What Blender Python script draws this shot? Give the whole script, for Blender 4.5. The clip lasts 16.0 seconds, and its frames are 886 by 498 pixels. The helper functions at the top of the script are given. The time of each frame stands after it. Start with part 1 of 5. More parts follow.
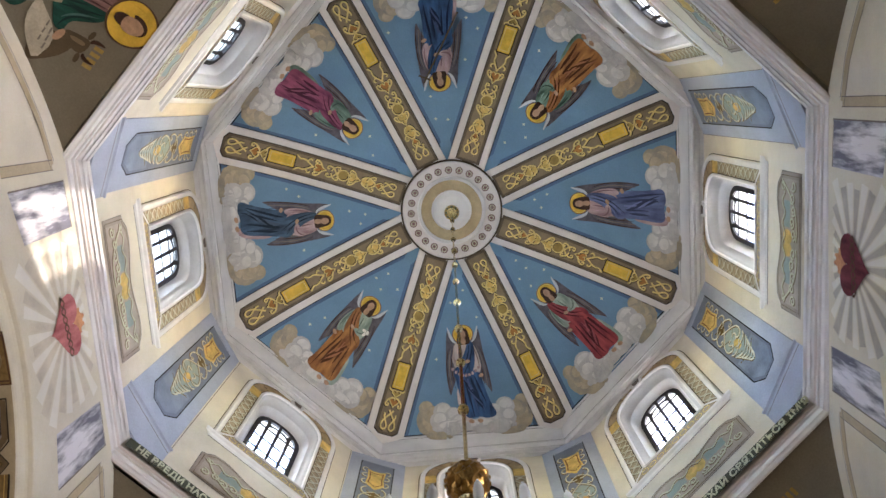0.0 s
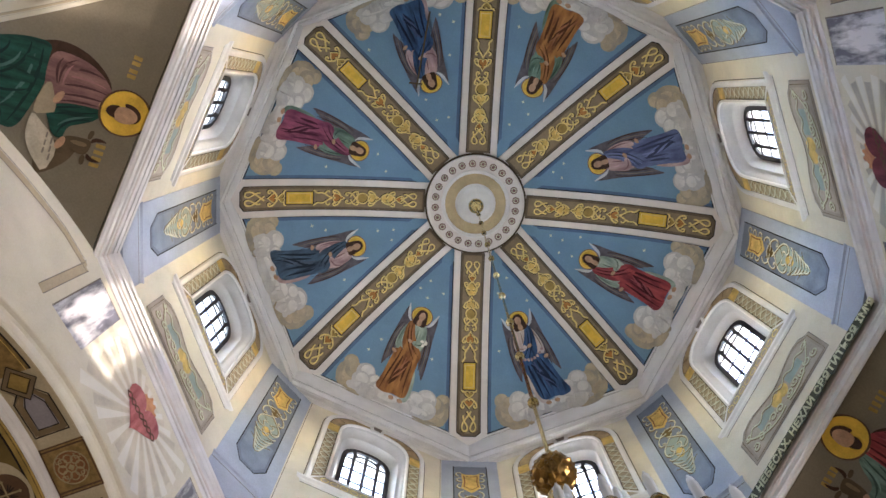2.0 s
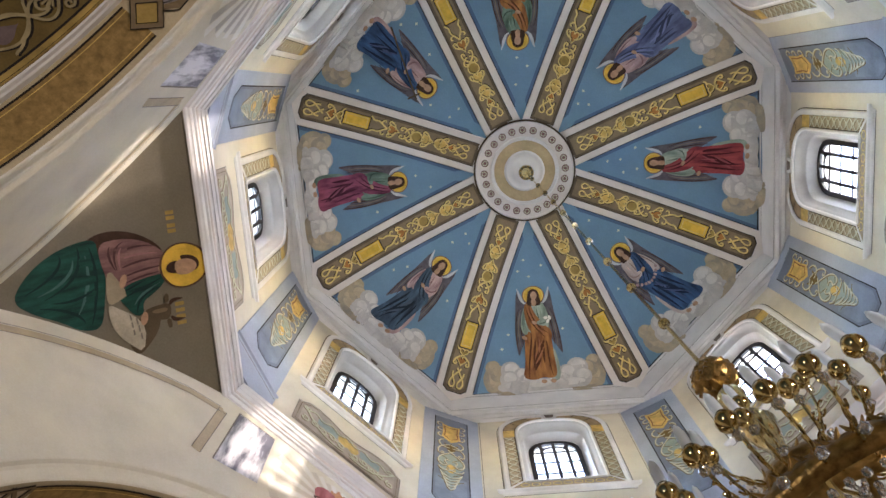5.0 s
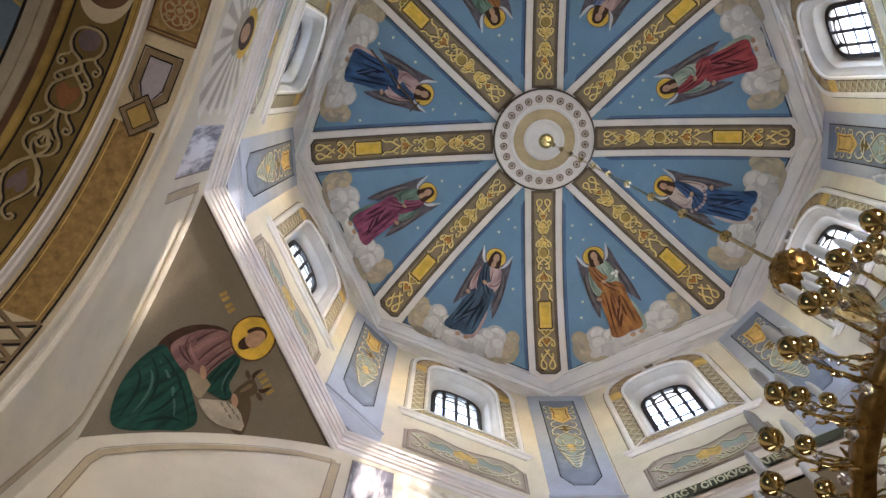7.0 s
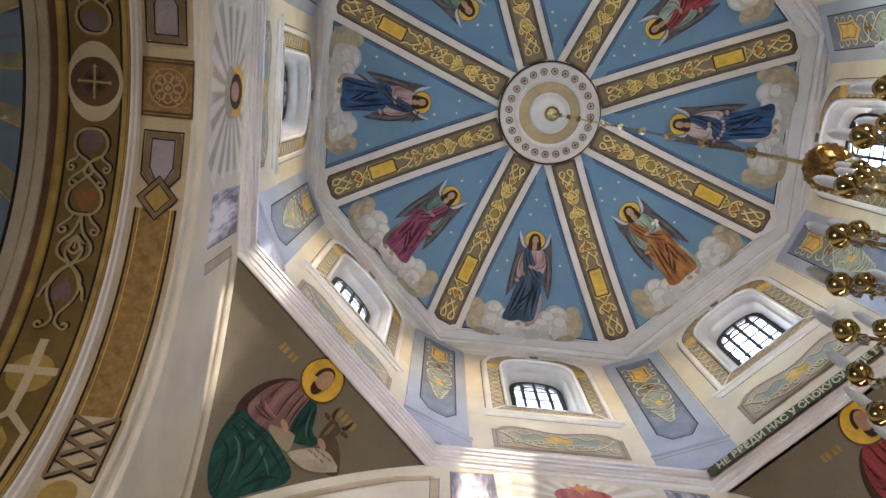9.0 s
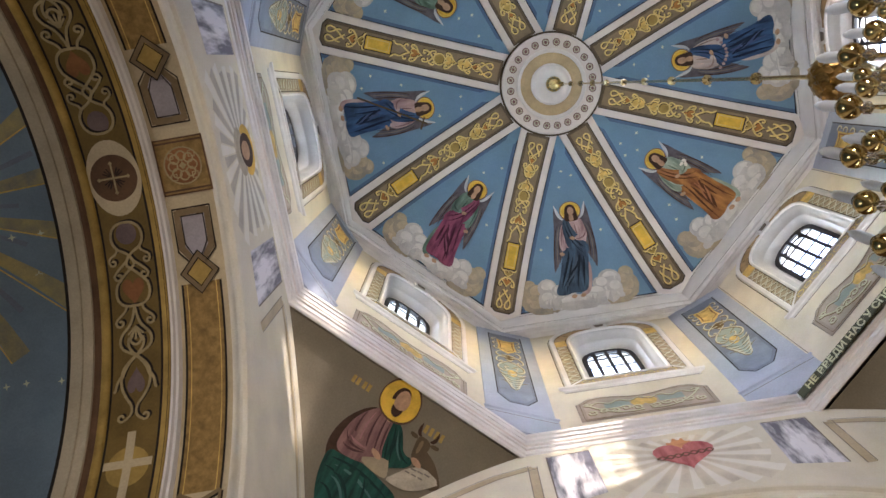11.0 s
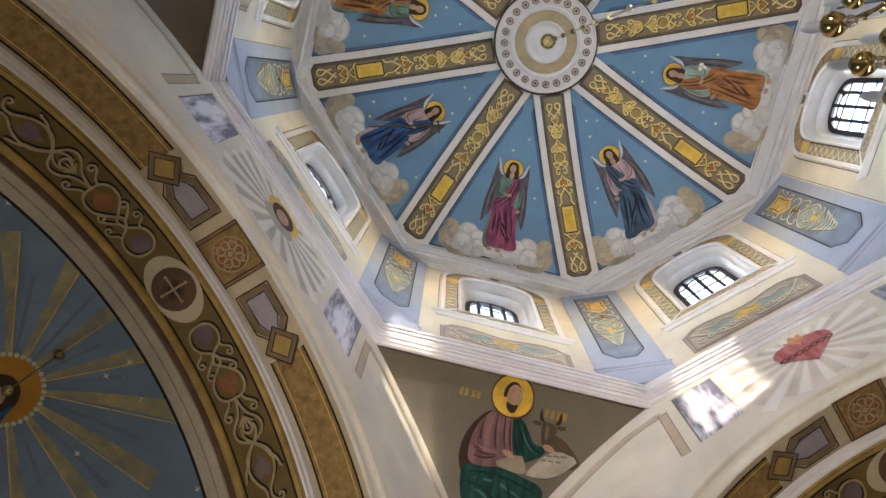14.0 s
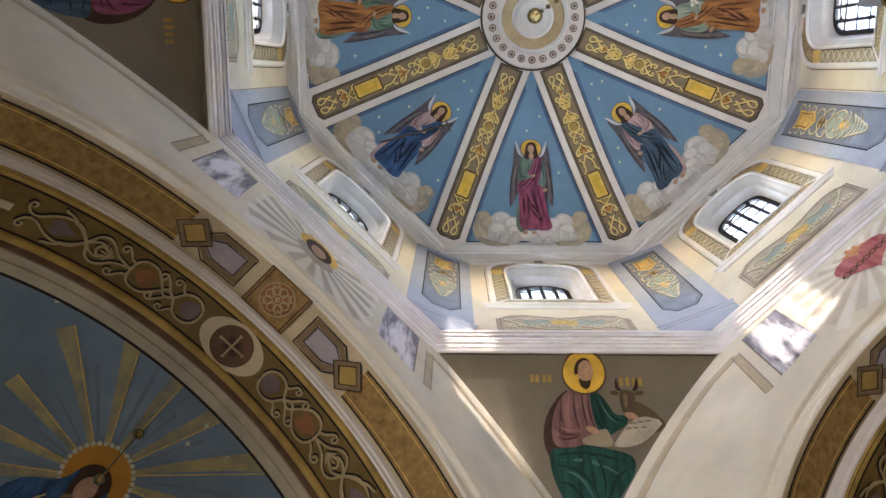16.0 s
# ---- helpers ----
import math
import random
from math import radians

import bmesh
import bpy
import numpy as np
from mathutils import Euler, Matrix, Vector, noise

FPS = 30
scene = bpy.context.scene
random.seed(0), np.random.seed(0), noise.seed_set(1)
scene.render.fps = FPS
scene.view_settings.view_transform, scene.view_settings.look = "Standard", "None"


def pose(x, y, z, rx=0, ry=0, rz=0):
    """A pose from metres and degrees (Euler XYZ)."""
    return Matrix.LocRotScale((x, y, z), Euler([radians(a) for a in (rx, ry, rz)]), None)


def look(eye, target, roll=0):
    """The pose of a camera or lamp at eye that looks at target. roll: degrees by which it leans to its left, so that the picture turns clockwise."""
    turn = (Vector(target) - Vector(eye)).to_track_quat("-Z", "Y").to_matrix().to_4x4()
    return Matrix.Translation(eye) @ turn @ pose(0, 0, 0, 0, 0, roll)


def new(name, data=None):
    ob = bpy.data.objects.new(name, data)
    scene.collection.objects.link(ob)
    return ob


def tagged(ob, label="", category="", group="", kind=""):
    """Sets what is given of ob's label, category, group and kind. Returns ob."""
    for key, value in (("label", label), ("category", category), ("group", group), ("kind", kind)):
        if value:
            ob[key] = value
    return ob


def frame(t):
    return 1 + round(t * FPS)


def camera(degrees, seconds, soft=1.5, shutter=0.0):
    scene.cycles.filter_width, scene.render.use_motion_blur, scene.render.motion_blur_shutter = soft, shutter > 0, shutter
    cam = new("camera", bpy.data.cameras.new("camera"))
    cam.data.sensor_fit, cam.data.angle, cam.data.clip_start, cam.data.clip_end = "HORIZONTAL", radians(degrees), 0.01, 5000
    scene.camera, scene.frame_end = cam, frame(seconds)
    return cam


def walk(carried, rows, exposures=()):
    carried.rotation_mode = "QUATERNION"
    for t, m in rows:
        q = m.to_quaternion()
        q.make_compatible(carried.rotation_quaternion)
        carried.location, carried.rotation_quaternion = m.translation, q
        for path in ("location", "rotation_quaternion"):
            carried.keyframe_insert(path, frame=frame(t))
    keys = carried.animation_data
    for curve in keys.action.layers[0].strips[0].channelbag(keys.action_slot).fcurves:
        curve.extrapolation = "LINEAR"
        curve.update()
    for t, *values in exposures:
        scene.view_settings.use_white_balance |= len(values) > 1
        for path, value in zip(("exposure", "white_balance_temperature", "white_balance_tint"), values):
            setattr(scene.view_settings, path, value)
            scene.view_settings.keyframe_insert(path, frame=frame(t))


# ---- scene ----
cam = camera(57.0, 16.0)
ROWS = [
    (0.0, -1.637, -0.032, 1.770, 170.02, -0.17, -85.44),
    (0.5, -1.661, -0.067, 1.724, 169.95, -0.17, -82.57),
    (1.0, -1.671, -0.092, 1.710, 169.85, -0.19, -78.90),
    (1.5, -1.694, -0.096, 1.722, 169.67, -0.17, -74.78),
    (2.0, -1.717, -0.096, 1.737, 169.52, -0.12, -70.33),
    (2.5, -1.721, -0.114, 1.742, 169.41, -0.24, -65.38),
    (3.0, -1.693, -0.123, 1.733, 169.50, -0.34, -60.15),
    (3.5, -1.655, -0.115, 1.701, 169.69, -0.36, -55.01),
    (4.0, -1.685, -0.218, 1.680, 169.19, -0.72, -50.32),
    (6.5, -1.699, -0.142, 1.736, 169.05, -0.26, -25.83),
    (7.0, -1.644, -0.180, 1.708, 169.00, -0.52, -21.21),
    (7.5, -1.600, -0.181, 1.708, 169.01, -0.72, -16.75),
    (8.0, -1.619, -0.221, 1.699, 168.87, -0.61, -13.33),
    (8.5, -1.626, -0.218, 1.698, 168.84, -0.46, -9.49),
    (9.0, -1.620, -0.154, 1.689, 169.20, -0.29, -5.37),
    (11.5, -1.587, -0.240, 1.628, 168.69, -0.37, 13.34),
    (12.0, -1.579, -0.220, 1.626, 168.75, -0.41, 16.94),
    (12.5, -1.583, -0.167, 1.646, 168.97, -0.51, 20.66),
    (13.0, -1.535, -0.218, 1.618, 168.63, -0.66, 23.91),
    (13.5, -1.508, -0.246, 1.618, 168.36, -0.74, 27.33),
    (14.0, -1.494, -0.252, 1.622, 168.22, -0.77, 30.94),
    (14.5, -1.471, -0.244, 1.620, 168.11, -0.87, 34.92),
    (15.0, -1.447, -0.235, 1.627, 167.94, -0.98, 38.41),
    (15.5, -1.454, -0.247, 1.617, 167.93, -0.90, 41.15),
    (16.0, -1.468, -0.273, 1.623, 167.84, -0.63, 44.71),
]
EXPOSURES = [(0.0, 5.66, 6950, 22), (4.0, 5.57, 6950, 22), (9.0, 5.58, 7000, 23), (16.0, 5.74, 6850, 22)]
walk(cam, [(t, pose(x, y, z, rx, ry, rz)) for t, x, y, z, rx, ry, rz in ROWS], EXPOSURES)

# ---- light ----
SUN_AZ, SUN_EL = 300.0, 22.6
world = bpy.data.worlds.new("world")
scene.world = world
world.use_nodes = True
wn = world.node_tree.nodes
sky = wn.new("ShaderNodeTexSky")
sky.sky_type, sky.sun_disc = "NISHITA", False
sky.dust_density = 0.4
sky.sun_elevation, sky.sun_rotation = radians(SUN_EL), radians(90 - SUN_AZ)
world.node_tree.links.new(sky.outputs[0], wn["Background"].inputs[0])
wn["Background"].inputs[1].default_value = 0.15
sun = new("sun", bpy.data.lights.new("sun", "SUN"))
sun.data.energy, sun.data.angle, sun.data.color = 0.15, radians(1.0), (1.0, 0.96, 0.86)
sun_dir = Vector((math.cos(radians(SUN_AZ)) * math.cos(radians(SUN_EL)), math.sin(radians(SUN_AZ)) * math.cos(radians(SUN_EL)), math.sin(radians(SUN_EL))))
sun.matrix_world = look(sun_dir * 40, (0, 0, 0))


def arm_fill_light(name, eye, target, w, h, power):
    """Added, unseen fill lamp low in one of the arms of the church; no window stands there."""
    lamp = bpy.data.lights.new(name, "AREA")
    lamp.shape, lamp.size, lamp.size_y, lamp.energy, lamp.color = "RECTANGLE", w, h, power, (0.97, 0.97, 0.92)
    new(name, lamp).matrix_world = look(eye, target)


# added fill from below for the arch walls, dome and apse
arm_fill_light("nave_fill_light", (10.7, 0, 3.6), (0, 0, 5.0), 3.0, 4.0, 0.5)
arm_fill_light("south_fill_light", (-1.3, -7.0, 2.6), (-0.4, 3.4, 8.5), 1.6, 2.4, 11)
arm_fill_light("north_fill_light", (0, 7.5, 2.6), (0, -1.5, 12.0), 1.8, 2.4, 1.6)
arm_fill_light("apse_fill_light", (-7.3, 0, 2.2), (-4.6, 0, 7.5), 1.2, 2.0, 1.35)

# ---- materials ----


def shader(name, colour, rough=0.6, metal=0.0, second=None, scale=3.0, amount=0.12, bump=0.15, grain=60.0, coords="Object", streak=None):
    """Painted or solid surface: base colour with broad stains, fine grain and relief."""
    m = bpy.data.materials.new(name)
    m.use_nodes = True
    nt = m.node_tree
    b = nt.nodes["Principled BSDF"]
    b.inputs["Roughness"].default_value, b.inputs["Metallic"].default_value = rough, metal
    # matt wall paint has little sheen
    b.inputs["Specular IOR Level"].default_value = 0.5 if metal or rough < 0.4 else 0.18
    tc = nt.nodes.new("ShaderNodeTexCoord")
    vec = tc.outputs[coords]
    if streak:
        mp = nt.nodes.new("ShaderNodeMapping")
        mp.inputs["Scale"].default_value = streak
        nt.links.new(vec, mp.inputs[0])
        vec = mp.outputs[0]
    n1, n2 = nt.nodes.new("ShaderNodeTexNoise"), nt.nodes.new("ShaderNodeTexNoise")
    n1.inputs["Scale"].default_value, n1.inputs["Detail"].default_value, n1.inputs["Roughness"].default_value = scale, 5, 0.6
    n2.inputs["Scale"].default_value, n2.inputs["Detail"].default_value = grain, 3
    nt.links.new(vec, n1.inputs[0])
    nt.links.new(tc.outputs[coords], n2.inputs[0])
    dark = second or tuple(c * (1 - 2.2 * amount) for c in colour)
    lite = tuple(min(1, c * (1 + amount)) for c in colour)
    ramp = nt.nodes.new("ShaderNodeValToRGB")
    ramp.color_ramp.elements[0].position, ramp.color_ramp.elements[1].position = 0.32, 0.68
    ramp.color_ramp.elements[0].color, ramp.color_ramp.elements[1].color = (*dark, 1), (*lite, 1)
    nt.links.new(n1.outputs["Fac"], ramp.inputs[0])
    mix = nt.nodes.new("ShaderNodeMix")
    mix.data_type, mix.blend_type = "RGBA", "OVERLAY"
    mix.inputs["Factor"].default_value = 0.18
    nt.links.new(ramp.outputs[0], mix.inputs["A"])
    nt.links.new(n2.outputs["Fac"], mix.inputs["B"])
    nt.links.new(mix.outputs["Result"], b.inputs["Base Color"])
    bp = nt.nodes.new("ShaderNodeBump")
    bp.inputs["Strength"].default_value, bp.inputs["Distance"].default_value = bump, 0.01
    nt.links.new(n2.outputs["Fac"], bp.inputs["Height"])
    nt.links.new(bp.outputs[0], b.inputs["Normal"])
    return m


WHITE = shader("white_stucco", (0.80, 0.775, 0.75), 0.45, amount=0.05, bump=0.1)
# the white stucco again, greyed to put the shade of the window reveals into its colour
REVEAL = shader("shaded_white_stucco", (0.60, 0.59, 0.58), 0.5, amount=0.05, bump=0.1)
CREAM = shader("cream_plaster", (0.74, 0.67, 0.53), 0.7, amount=0.06, scale=1.5)
FACE = shader("pale_cream_plaster", (0.74, 0.69, 0.56), 0.7, amount=0.06, scale=1.5)
PALE_BLUE = shader("pale_blue_plaster", (0.42, 0.465, 0.55), 0.65, amount=0.05, scale=2)
GREY_BLUE = shader("grey_blue_paint", (0.20, 0.235, 0.30), 0.65, amount=0.06, scale=3)
DOME_BLUE = shader("dome_blue_paint", (0.165, 0.30, 0.43), 0.6, amount=0.05, scale=1.6)
BORDER_BLUE = shader("border_blue_paint", (0.10, 0.175, 0.29), 0.6, amount=0.08, scale=2)
NIGHT = shader("conch_blue_paint", (0.20, 0.28, 0.35), 0.6, amount=0.12, scale=1.2)
RIB = shader("rib_stucco", (0.76, 0.70, 0.655), 0.5, amount=0.05, scale=2)
UMBER = shader("umber_paint", (0.105, 0.075, 0.042), 0.6, amount=0.12, scale=4)
UMBER_LIGHT = shader("light_umber_paint", (0.22, 0.155, 0.085), 0.6, amount=0.1, scale=4)
SURROUND = shader("surround_brown_paint", (0.42, 0.34, 0.23), 0.6, amount=0.12, scale=6)
LINE = shader("dark_line_paint", (0.022, 0.017, 0.014), 0.7, amount=0.1)
SOFT_LINE = shader("grey_line_paint", (0.22, 0.19, 0.16), 0.7, amount=0.1)
DUSK = shader("dusky_rose_paint", (0.17, 0.12, 0.115), 0.6, amount=0.1, scale=6)
SCROLL_DIM = shader("dull_gilt_paint", (0.40, 0.31, 0.16), 0.55, amount=0.14, scale=9)
BRICK_TAN = shader("painted_tan_voussoirs", (0.44, 0.31, 0.17), 0.6, amount=0.14, scale=8)
GILT = shader("painted_gilt", (0.74, 0.50, 0.15), 0.5, amount=0.15, scale=9)
GILT_PALE = shader("pale_gilt_paint", (0.80, 0.60, 0.22), 0.5, amount=0.12, scale=9)
GOLD_LEAF = shader("gold_leaf", (0.80, 0.50, 0.07), 0.42, amount=0.12, scale=6)
OCHRE = shader("ochre_paint", (0.42, 0.28, 0.08), 0.6, amount=0.15, scale=5)
OLIVE = shader("olive_paint", (0.18, 0.118, 0.036), 0.6, amount=0.14, scale=3)
TAN = shader("tan_faux_marble", (0.32, 0.20, 0.07), 0.5, amount=0.18, scale=16)
RUSSET = shader("russet_paint", (0.29, 0.125, 0.05), 0.6, amount=0.15, scale=5)
MAROON = shader("maroon_paint", (0.13, 0.07, 0.038), 0.6, amount=0.15, scale=5)
LILAC = shader("lilac_grey_paint", (0.34, 0.31, 0.33), 0.6, amount=0.1)
TEAL = shader("pale_teal_paint", (0.33, 0.40, 0.36), 0.6, amount=0.1)
TAUPE = shader("taupe_paint", (0.42, 0.345, 0.27), 0.65, amount=0.07, scale=3)
BEIGE = shader("beige_border_paint", (0.54, 0.445, 0.29), 0.65, amount=0.08)
PENDENTIVE = shader("pendentive_olive_plaster", (0.215, 0.185, 0.135), 0.7, amount=0.08, scale=1.3)
BAND_GREEN = shader("inscription_green_paint", (0.075, 0.085, 0.055), 0.6, amount=0.1)
LETTER = shader("letter_gold_paint", (0.62, 0.62, 0.42), 0.55, amount=0.08)
RIB_PANEL = shader("rib_panel_paint", (0.28, 0.205, 0.125), 0.6, amount=0.1, scale=4)
RIB_EDGE = shader("rib_border_paint", (0.155, 0.115, 0.075), 0.6, amount=0.1, scale=4)
RIB_RED = shader("orange_russet_paint", (0.50, 0.21, 0.055), 0.6, amount=0.15, scale=8)
ARCH_EDGE = shader("olive_grey_plaster", (0.46, 0.40, 0.29), 0.65, amount=0.08, scale=3)
STRAND = shader("pale_strand_paint", (0.62, 0.60, 0.46), 0.6, amount=0.12, scale=9)
STAR = shader("star_paint", (0.66, 0.70, 0.52), 0.6, amount=0.08)
CLOUD = shader("cloud_paint", (0.55, 0.52, 0.48), 0.65, second=(0.46, 0.445, 0.42), scale=5)
CLOUD_LIT = shader("lit_cloud_paint", (0.68, 0.65, 0.60), 0.65, second=(0.58, 0.56, 0.52), scale=6)
OCHRE_LIT = shader("lit_ochre_cloud_paint", (0.52, 0.42, 0.28), 0.65, amount=0.1, scale=6)
CLOUD_OCHRE = shader("ochre_cloud_paint", (0.46, 0.37, 0.24), 0.65, second=(0.30, 0.27, 0.22), scale=5)
RAY = shader("white_ray_paint", (0.82, 0.79, 0.70), 0.6, amount=0.04)
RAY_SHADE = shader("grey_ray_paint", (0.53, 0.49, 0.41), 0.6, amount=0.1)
GOLD_RAY = shader("gold_ray_paint", (0.46, 0.37, 0.15), 0.55, second=(0.22, 0.23, 0.19), scale=4)
SKIN = shader("flesh_ochre_paint", (0.50, 0.30, 0.19), 0.6, amount=0.12, scale=12)
HAIR = shader("brown_paint", (0.06, 0.03, 0.018), 0.6, amount=0.15, scale=12)
WING = shader("grey_wing_paint", (0.125, 0.115, 0.13), 0.65, amount=0.16, scale=10, coords="UV")
WING_EDGE = shader("pale_wing_paint", (0.58, 0.60, 0.62), 0.65, amount=0.1)
PARCHMENT = shader("parchment_paint", (0.50, 0.44, 0.34), 0.65, amount=0.12, scale=8)
MARBLE = shader("painted_marble", (0.72, 0.71, 0.74), 0.45, second=(0.17, 0.17, 0.21), scale=2.6, coords="UV", streak=(2.6, 0.5, 1.0), bump=0.05)
mr = next(n for n in MARBLE.node_tree.nodes if n.type == "VALTORGB").color_ramp
mr.elements[0].position, mr.elements[1].position = 0.42, 0.58
next(n for n in MARBLE.node_tree.nodes if n.type == "MAPPING").inputs["Rotation"].default_value = (0, 0, radians(38))
FLOOR = shader("stone_floor", (0.42, 0.36, 0.28), 0.35, amount=0.12, scale=2)
BRASS = shader("polished_brass", (0.66, 0.52, 0.24), 0.10, 1.0, amount=0.12, scale=14, bump=0.04)
BRASS_DARK = shader("aged_brass", (0.42, 0.26, 0.09), 0.3, 1.0, amount=0.3, scale=20, bump=0.3)
CANDLE = shader("white_candle_tube", (0.90, 0.95, 1.0), 0.25, amount=0.03, bump=0.02)
cn = CANDLE.node_tree
cmix, cthin = cn.nodes.new("ShaderNodeMixShader"), cn.nodes.new("ShaderNodeBsdfTranslucent")
cthin.inputs[0].default_value = (0.86, 0.93, 1.0, 1)
cmix.inputs[0].default_value = 0.5
cn.links.new(cn.nodes["Principled BSDF"].outputs[0], cmix.inputs[1])
cn.links.new(cthin.outputs[0], cmix.inputs[2])
cn.links.new(cmix.outputs[0], cn.nodes["Material Output"].inputs[0])
IRON = shader("dark_iron", (0.03, 0.03, 0.035), 0.5, 0.3)


def robe_paint(name, light, dark):
    """Painted cloth, with folds running down the figure."""
    return shader(name, light, 0.65, second=dark, scale=3.2, coords="UV", streak=(4.0, 1.0, 1.0), bump=0.05)


ROBES = {
    "crimson": robe_paint("crimson_robe_paint", (0.40, 0.07, 0.07), (0.13, 0.02, 0.03)),
    "magenta": robe_paint("magenta_robe_paint", (0.34, 0.09, 0.15), (0.10, 0.02, 0.05)),
    "navy": robe_paint("navy_robe_paint", (0.05, 0.13, 0.27), (0.015, 0.03, 0.07)),
    "slate": robe_paint("slate_robe_paint", (0.07, 0.13, 0.19), (0.02, 0.03, 0.05)),
    "violet": robe_paint("violet_robe_paint", (0.15, 0.19, 0.34), (0.06, 0.075, 0.15)),
    "orange": robe_paint("orange_robe_paint", (0.46, 0.20, 0.06), (0.14, 0.05, 0.02)),
    "green": robe_paint("green_robe_paint", (0.19, 0.30, 0.24), (0.06, 0.11, 0.08)),
    "sage": robe_paint("sage_robe_paint", (0.40, 0.47, 0.38), (0.17, 0.24, 0.19)),
    "rose": robe_paint("rose_robe_paint", (0.56, 0.40, 0.37), (0.30, 0.18, 0.18)),
    "white": robe_paint("white_robe_paint", (0.62, 0.52, 0.46), (0.40, 0.31, 0.27)),
    "mauve": robe_paint("mauve_robe_paint", (0.29, 0.16, 0.145), (0.11, 0.05, 0.05)),
    "emerald": robe_paint("emerald_robe_paint", (0.012, 0.085, 0.062), (0.006, 0.025, 0.02)),
    "heart": robe_paint("rose_red_paint", (0.55, 0.20, 0.19), (0.32, 0.08, 0.08)),
    "dark_heart": robe_paint("wine_red_paint", (0.22, 0.05, 0.06), (0.09, 0.02, 0.03)),
}

for key in list(ROBES):
    tone = {"crimson": (0.08, 0.012, 0.015), "magenta": (0.07, 0.015, 0.03), "navy": (0.01, 0.02, 0.05), "slate": (0.012, 0.022, 0.035), "violet": (0.045, 0.055, 0.11), "orange": (0.10, 0.035, 0.012), "emerald": (0.006, 0.03, 0.025), "mauve": (0.09, 0.04, 0.04), "green": (0.05, 0.09, 0.07), "white": (0.30, 0.20, 0.17), "rose": (0.22, 0.12, 0.12), "sage": (0.12, 0.17, 0.13)}.get(key, (0.03, 0.03, 0.03))
    ROBES[key + "_fold"] = shader(key + "_fold_paint", tone, 0.65)
    ROBES[key + "_lit"] = shader(key + "_light_paint", tuple(min(0.85, 3.6 * c + 0.03) if key not in ("white", "rose", "sage") else min(0.85, 2.2 * c + 0.12) for c in tone), 0.65)

GLASS = bpy.data.materials.new("window_glass")
GLASS.use_nodes = True
gn = GLASS.node_tree
gmix, gclear, gloss = gn.nodes.new("ShaderNodeMixShader"), gn.nodes.new("ShaderNodeBsdfTransparent"), gn.nodes.new("ShaderNodeBsdfGlossy")
gloss.inputs["Roughness"].default_value = 0.03
gmix.inputs[0].default_value = 0.06
gn.links.new(gclear.outputs[0], gmix.inputs[1])
gn.links.new(gloss.outputs[0], gmix.inputs[2])
gn.links.new(gmix.outputs[0], gn.nodes["Material Output"].inputs[0])
CRYSTAL = bpy.data.materials.new("cut_crystal")
CRYSTAL.use_nodes = True
gb = CRYSTAL.node_tree.nodes["Principled BSDF"]
gb.inputs["Transmission Weight"].default_value, gb.inputs["Roughness"].default_value, gb.inputs["IOR"].default_value = 0.9, 0.03, 1.55
gb.inputs["Base Color"].default_value = (0.9, 0.92, 0.97, 1)

# ---- building helpers ----


def link_mesh(name, bm, material, parent=None, label="", smooth=False):
    me = bpy.data.meshes.new(name)
    bm.to_mesh(me)
    bm.free()
    me.materials.append(material)
    if smooth:
        me.polygons.foreach_set("use_smooth", [True] * len(me.polygons))
    ob = new(name, me)
    ob.parent = parent
    return tagged(ob, label=label)


def part(name, bm, material, parent, label="", smooth=False):
    return link_mesh(name, bm, material, parent, label, smooth)


def empty(name, label, category, group="", kind=""):
    return tagged(new(name), label, category, group, kind)


# fine painted ornament whose strokes cannot be told apart one by one
FINE = {"scrollwork", "scroll_shadow", "strand_shadow", "strand_work", "vein_work", "lattice", "lattice_shadow", "scrolls", "scroll_shade", "sill_scrolls", "sill_scroll_shadow", "apron_ornament", "crown_joints", "rosette_petals", "halo_edge", "ray_edges", "roundel_rays", "scroll_bars"}


def paint(name, shapes, place, lift, material, parent, label="", step=0.0):
    """Flat painted shapes: polygons of (u, v), laid on a surface by place(u, v, lift)."""
    bm = bmesh.new()
    uv = bm.loops.layers.uv.new("UVMap")
    for pts in shapes:
        bm.faces.new([bm.verts.new((u, v, 0)) for u, v in pts])
    if step:
        bmesh.ops.triangulate(bm, faces=bm.faces)
        for axis in (0, 1):
            lo, hi = min(v.co[axis] for v in bm.verts), max(v.co[axis] for v in bm.verts)
            n = int((hi - lo) / step)
            for i in range(n):
                co, no = Vector((0, 0, 0)), Vector((0, 0, 0))
                co[axis], no[axis] = lo + (i + 0.5) * step, 1
                bmesh.ops.bisect_plane(bm, geom=bm.verts[:] + bm.edges[:] + bm.faces[:], plane_co=co, plane_no=no)
    for f in bm.faces:
        for lp in f.loops:
            lp[uv].uv = lp.vert.co.xy
    for v in bm.verts:
        v.co = place(v.co.x, v.co.y, lift)
    ob = part(name, bm, material, parent, label)
    return tagged(ob, kind="stuff") if name in FINE else ob


def paint_each(name, shapes, place, lift, material, parent, label="", step=0.0):
    """The same, with each shape a part of its own."""
    for pts in shapes:
        paint(name, [pts], place, lift, material, parent, label, step)


